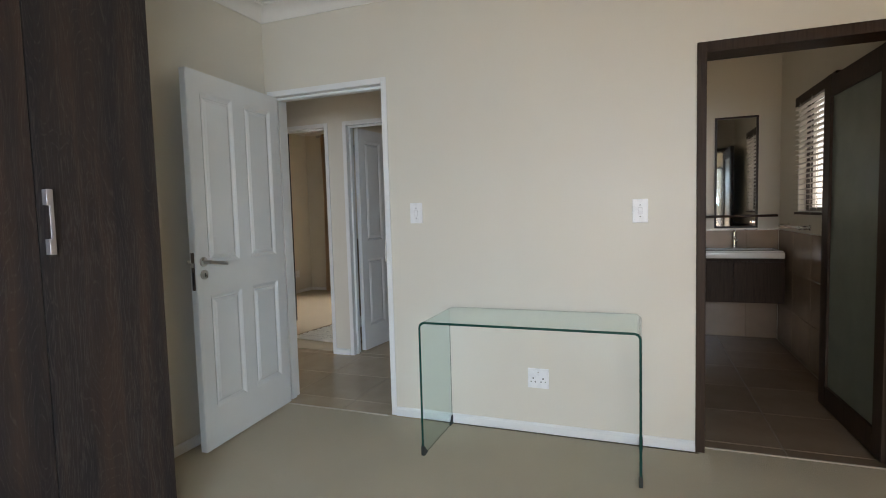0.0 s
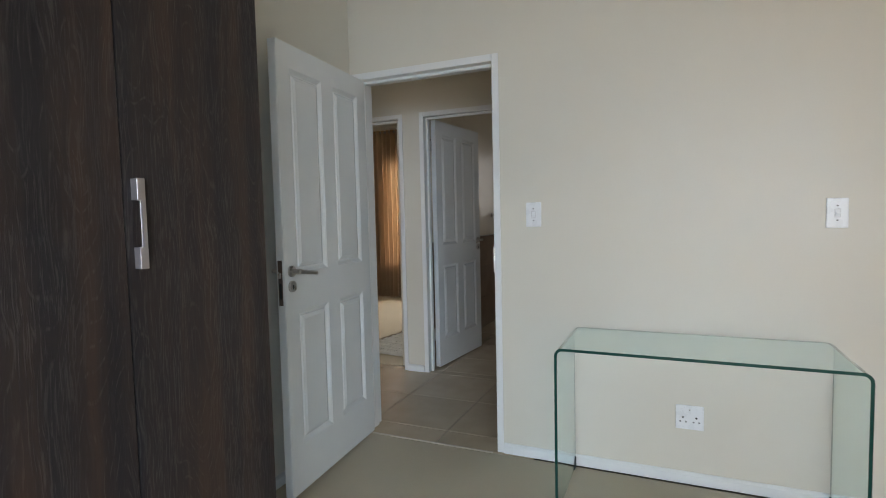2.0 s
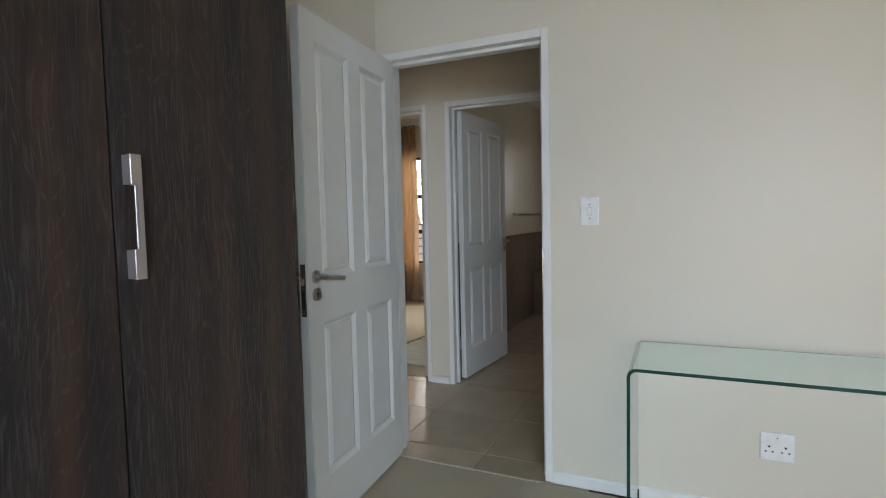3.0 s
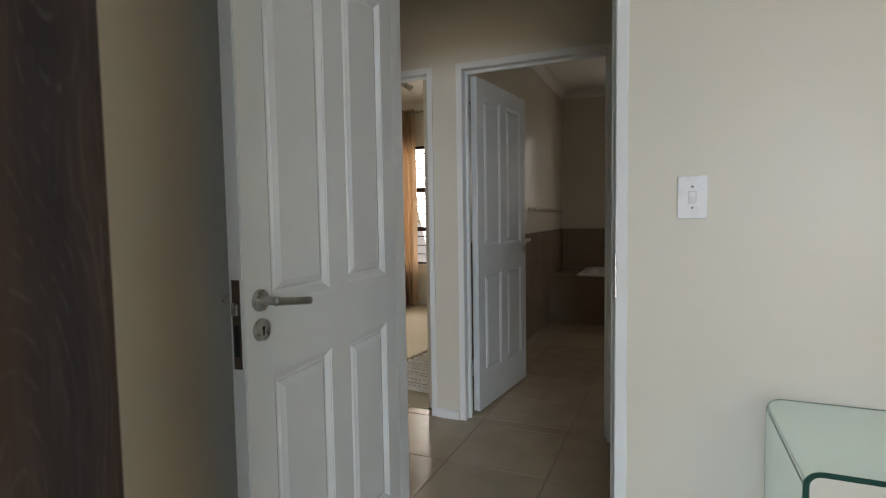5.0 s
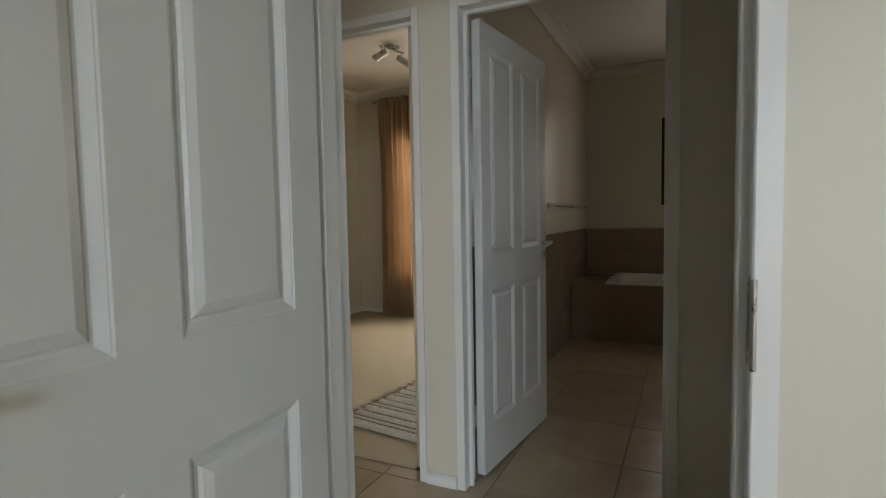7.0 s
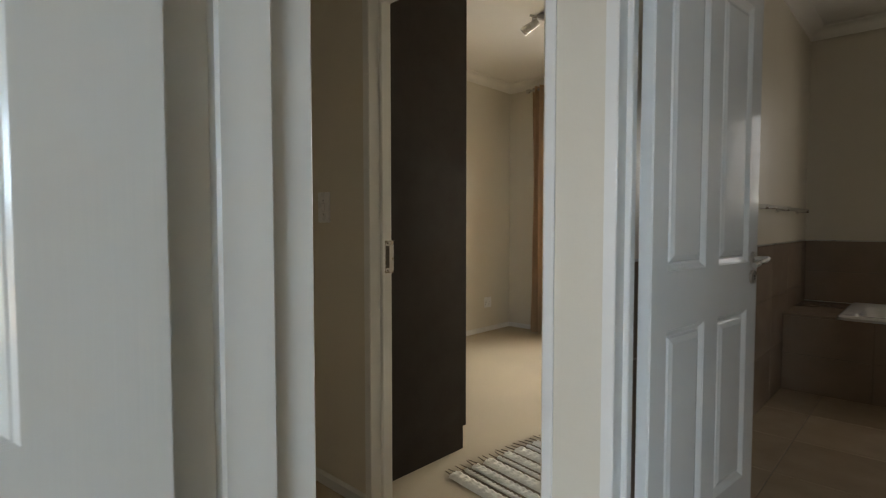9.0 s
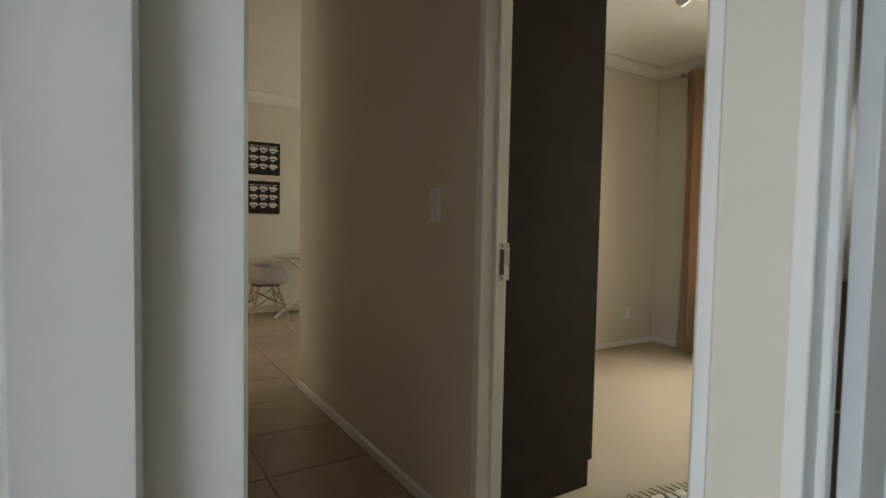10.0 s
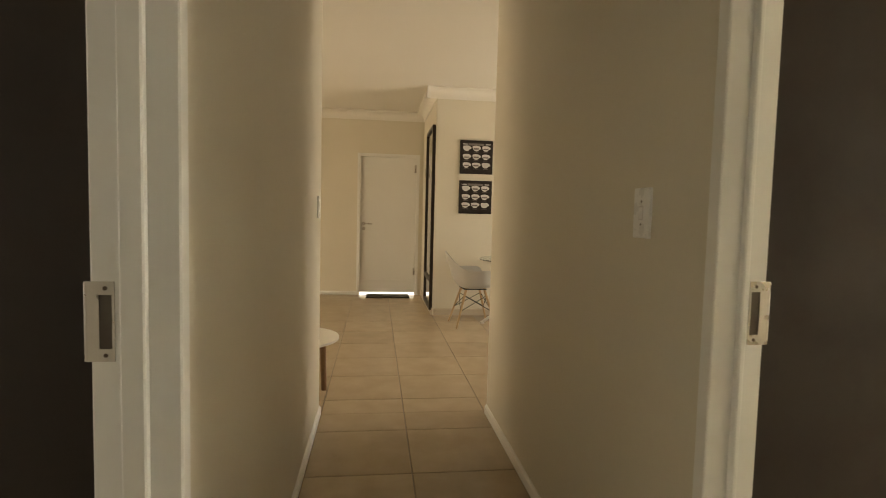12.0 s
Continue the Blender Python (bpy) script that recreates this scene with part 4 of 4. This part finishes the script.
# shell armchair on beech legs
ch = thing("armchair", pose(-7.075, 1.555, 0, 0, 0, 4), "pale grey plastic shell armchair on beech legs", "chair")
bm = bmesh.new()
NA, NR = 40, 9
vs = []
for i in range(NA):
    th = 2 * math.pi * i / NA
    s, c = math.sin(th), math.cos(th)
    back = max(0.0, -s) ** 6
    arm = 1.0 if s < 0.55 else max(0.0, 1 - (s - 0.55) * 2.4)
    rim = 0.035 + 0.175 * arm ** 1.3 + 0.19 * back
    rx, ry = 0.295, 0.250
    row = []
    for j in range(1, NR + 1):
        f = j / NR
        rad = 0.86 * min(1.0, f / 0.6) ** 0.85 + 0.14 * max(0.0, (f - 0.6) / 0.4)
        up = max(0.0, (f - 0.38) / 0.62)
        row.append(bm.verts.new((rx * rad * c * (1 - 0.25 * back * up), ry * rad * s - 0.075 * back * up ** 1.5, 0.425 + rim * up ** 1.35)))
    vs.append(row)
mid = bm.verts.new((0, 0, 0.422))
for i in range(NA):
    a, b = vs[i], vs[(i + 1) % NA]
    bm.faces.new((mid, a[0], b[0]))
    for j in range(NR - 1):
        bm.faces.new((a[j], a[j + 1], b[j + 1], b[j]))
bmesh.ops.recalc_face_normals(bm, faces=bm.faces)
bmesh.ops.solidify(bm, geom=bm.faces[:], thickness=0.008)
part("shell", bm, SHELL, ch, "pale grey moulded plastic shell", True)
for sx in (-1, 1):
    for sy in (-1, 1):
        part("leg", rod((sx * 0.105, sy * 0.10, 0.425), (sx * 0.21, sy * 0.225, 0.0), 0.015, 0.010, 14), OAK, ch, "tapered beech leg", True)
for s0, s1 in ((-1, 1), (1, -1)):
    for k in (-1, 1):
        part("strut", rod((k * 0.125, s0 * 0.125, 0.345), (k * 0.165, s1 * 0.175, 0.18), 0.004, n=8), RUBBER, ch)
        part("strut", rod((s0 * 0.125, k * 0.125, 0.345), (s1 * 0.165, k * 0.175, 0.18), 0.004, n=8), RUBBER, ch)
part("mount_plate", boxed(-0.13, -0.125, 0.410, 0.13, 0.125, 0.421, bev=0.003), RUBBER, ch, "black steel mount under the shell")

dt = thing("dining_table", pose(-7.02, 2.18, 0), "round glass dining table on pale crossed legs", "dining table")
part("tabletop", rod((0, 0, 0.738), (0, 0, 0.748), 0.56, n=64), GLASS, dt, "round glass top with green edge", True)
for k in range(4):
    a = radians(75 + 90 * k)
    ca, sa = math.cos(a), math.sin(a)
    part("leg", rod((0.40 * ca, 0.40 * sa, 0.737), (-0.50 * ca, -0.50 * sa, 0.018), 0.014, 0.016, 12), TABLEWHITE, dt, smooth=True)
    part("foot", rod((-0.51 * ca, -0.51 * sa, 0.0), (-0.51 * ca, -0.51 * sa, 0.024), 0.026, 0.020, 16), TABLEWHITE, dt, smooth=True)

cf = thing("coffee_table", pose(-4.93, -0.105, 0), "round white coffee table on brown timber legs", "coffee table")
bm = rod((0, 0, 0.356), (0, 0, 0.360), 0.320, 0.335, n=64)
add_cyl(bm, (0, 0, 0.360), (0, 0, 0.374), 0.335, n=64)
part("tabletop", bm, TABLEWHITE, cf, "white round top", True)
for k in range(3):
    a = radians(94 + 120 * k)
    part("leg", rod((0.225 * math.cos(a), 0.225 * math.sin(a), 0.3555), (0.236 * math.cos(a), 0.236 * math.sin(a), 0.0), 0.024, 0.020, 16), WALNUT, cf, smooth=True)

# ---- tiles, last ----
JX, JY, TS, GAP = -0.720, 0.657, 0.5025, 0.005
fl = thing("floor", Matrix(), "beige glazed ceramic floor tiles with brown grout", "floor", kind="structure")
part("grout_bed", boxed(-9.25, -4.36, -0.058, 2.31, 4.86, -0.0565), GROUT, fl)


def chamfered(w, d, h, c=0.0025):
    bm = bmesh.new()
    lo = [bm.verts.new((x, y, -h)) for x, y in ((0, 0), (w, 0), (w, d), (0, d))]
    md = [bm.verts.new((x, y, -c)) for x, y in ((0, 0), (w, 0), (w, d), (0, d))]
    up = [bm.verts.new((x, y, 0)) for x, y in ((c, c), (w - c, c), (w - c, d - c), (c, d - c))]
    for a, b in ((lo, md), (md, up)):
        for i in range(4):
            bm.faces.new((a[i], a[(i + 1) % 4], b[(i + 1) % 4], b[i]))
    bm.faces.new(up)
    return bm


tile_meshes = {}


def tile(parent, m, w, d, material, h):
    key = (round(w, 3), round(d, 3), material.name, h)
    if key not in tile_meshes:
        tile_meshes[key] = mesh_from("tile", chamfered(w, d, h), material)
    o = new("tile", tile_meshes[key])
    o.parent = parent
    o.matrix_world = m


def lay(x0, y0, x1, y1, skip=None, material=TILE):
    for i in range(math.floor((x0 - JX) / TS), math.ceil((x1 - JX) / TS)):
        for j in range(math.floor((y0 - JY) / TS), math.ceil((y1 - JY) / TS)):
            a, b = max(x0, JX + i * TS + GAP / 2), max(y0, JY + j * TS + GAP / 2)
            c, d = min(x1, JX + (i + 1) * TS - GAP / 2), min(y1, JY + (j + 1) * TS - GAP / 2)
            if c - a < 0.02 or d - b < 0.02 or (skip and skip(a, b)):
                continue
            tile(fl, pose(a, b, random.uniform(-0.0006, 0.0)), c - a, d - b, material, 0.05)


part("screed", boxed(-9.25, -4.36, -0.056, -4.5, 4.86, -0.004), GROUT, fl)
part("screed", boxed(-4.5, -0.022, -0.056, -0.16, 1.248, -0.004), GROUT, fl)
part("screed", boxed(-1.47, 1.2485, -0.056, 0.45, 5.0, -0.004), GROUT, fl)
part("screed", boxed(1.04, 0.059, -0.056, 2.31, 2.74, -0.004), BROWNGROUT, fl)
lay(-9.25, -4.36, -4.5, 4.86, lambda a, b: a < -7.75 and b > 1.2)
lay(-4.499, -0.02, -0.16, 1.246)
lay(-1.47, 1.249, 0.45, 5.0)
lay(1.04, 0.06, 2.31, 2.74, material=DTILE)


def tile_wall(parent, origin, rz, length, z0, z1, w=0.50, h=0.35):
    """Wall tiles; local x runs along the wall and local -y comes out of it."""
    base = Matrix.Translation(origin) @ pose(0, 0, 0, 90, 0, 0) if rz is None else pose(*origin, 0, 0, rz)
    z = z0
    while z < z1 - 0.01:
        hh = min(h, z1 - z)
        x = 0.0
        while x < length - 0.01:
            ww = min(w, length - x)
            tile(parent, base @ pose(x + 0.0015, -0.008, z + 0.0015, 90, 0, 0), ww - 0.003, hh - 0.003, BTILE, 0.0078)
            x += w
        z += h


bt = thing("wall_tiles", Matrix(), "taupe glazed tiles on the lower bathroom walls", "wall tiles", kind="structure")
part("grout_bed", boxed(-1.4695, 1.30, 0.0, -1.4655, 4.994, 1.03), BROWNGROUT, bt)
part("grout_bed", boxed(-1.465, 4.9955, 0.55, 0.44, 4.9995, 1.03), BROWNGROUT, bt)
tile_wall(bt, (-1.47, 1.30, 0.0), 90, 3.7, 0.0, 1.03, 0.5, 0.3434)
tile_wall(bt, (-1.46, 5.0, 0.0), 0, 1.9, 0.55, 1.03, 0.5, 0.24)
tile_wall(bt, (-1.46, 4.17, 0.0), 0, 1.9, 0.0, 0.528, 0.5, 0.264)
part("trim", boxed(-1.462, 4.990, 1.031, 0.44, 4.9995, 1.039), STEEL, bt, "slim metal tile trim")
part("trim", boxed(-1.4695, 1.30, 1.031, -1.4605, 4.99, 1.039), STEEL, bt)
et = thing("wall_tiles", Matrix(), "taupe glazed tiles on the lower ensuite walls", "wall tiles", kind="structure")
part("grout_bed", boxed(1.041, 2.7355, 0.0, 2.30, 2.7395, 1.02), BROWNGROUT, et)
part("grout_bed", boxed(2.3055, 0.18, 0.0, 2.3095, 2.735, 1.02), BROWNGROUT, et)
tile_wall(et, (1.04, 2.74, 0.0), 0, 1.26, 0.0, 1.02, 0.5, 0.34)
tile_wall(et, (2.31, 2.73, 0.0), -90, 2.55, 0.0, 1.02, 0.5, 0.34)
part("trim", boxed(1.04, 2.730, 1.021, 2.30, 2.7395, 1.029), STEEL, et)
part("trim", boxed(2.3005, 0.18, 1.021, 2.3095, 2.73, 1.029), STEEL, et)
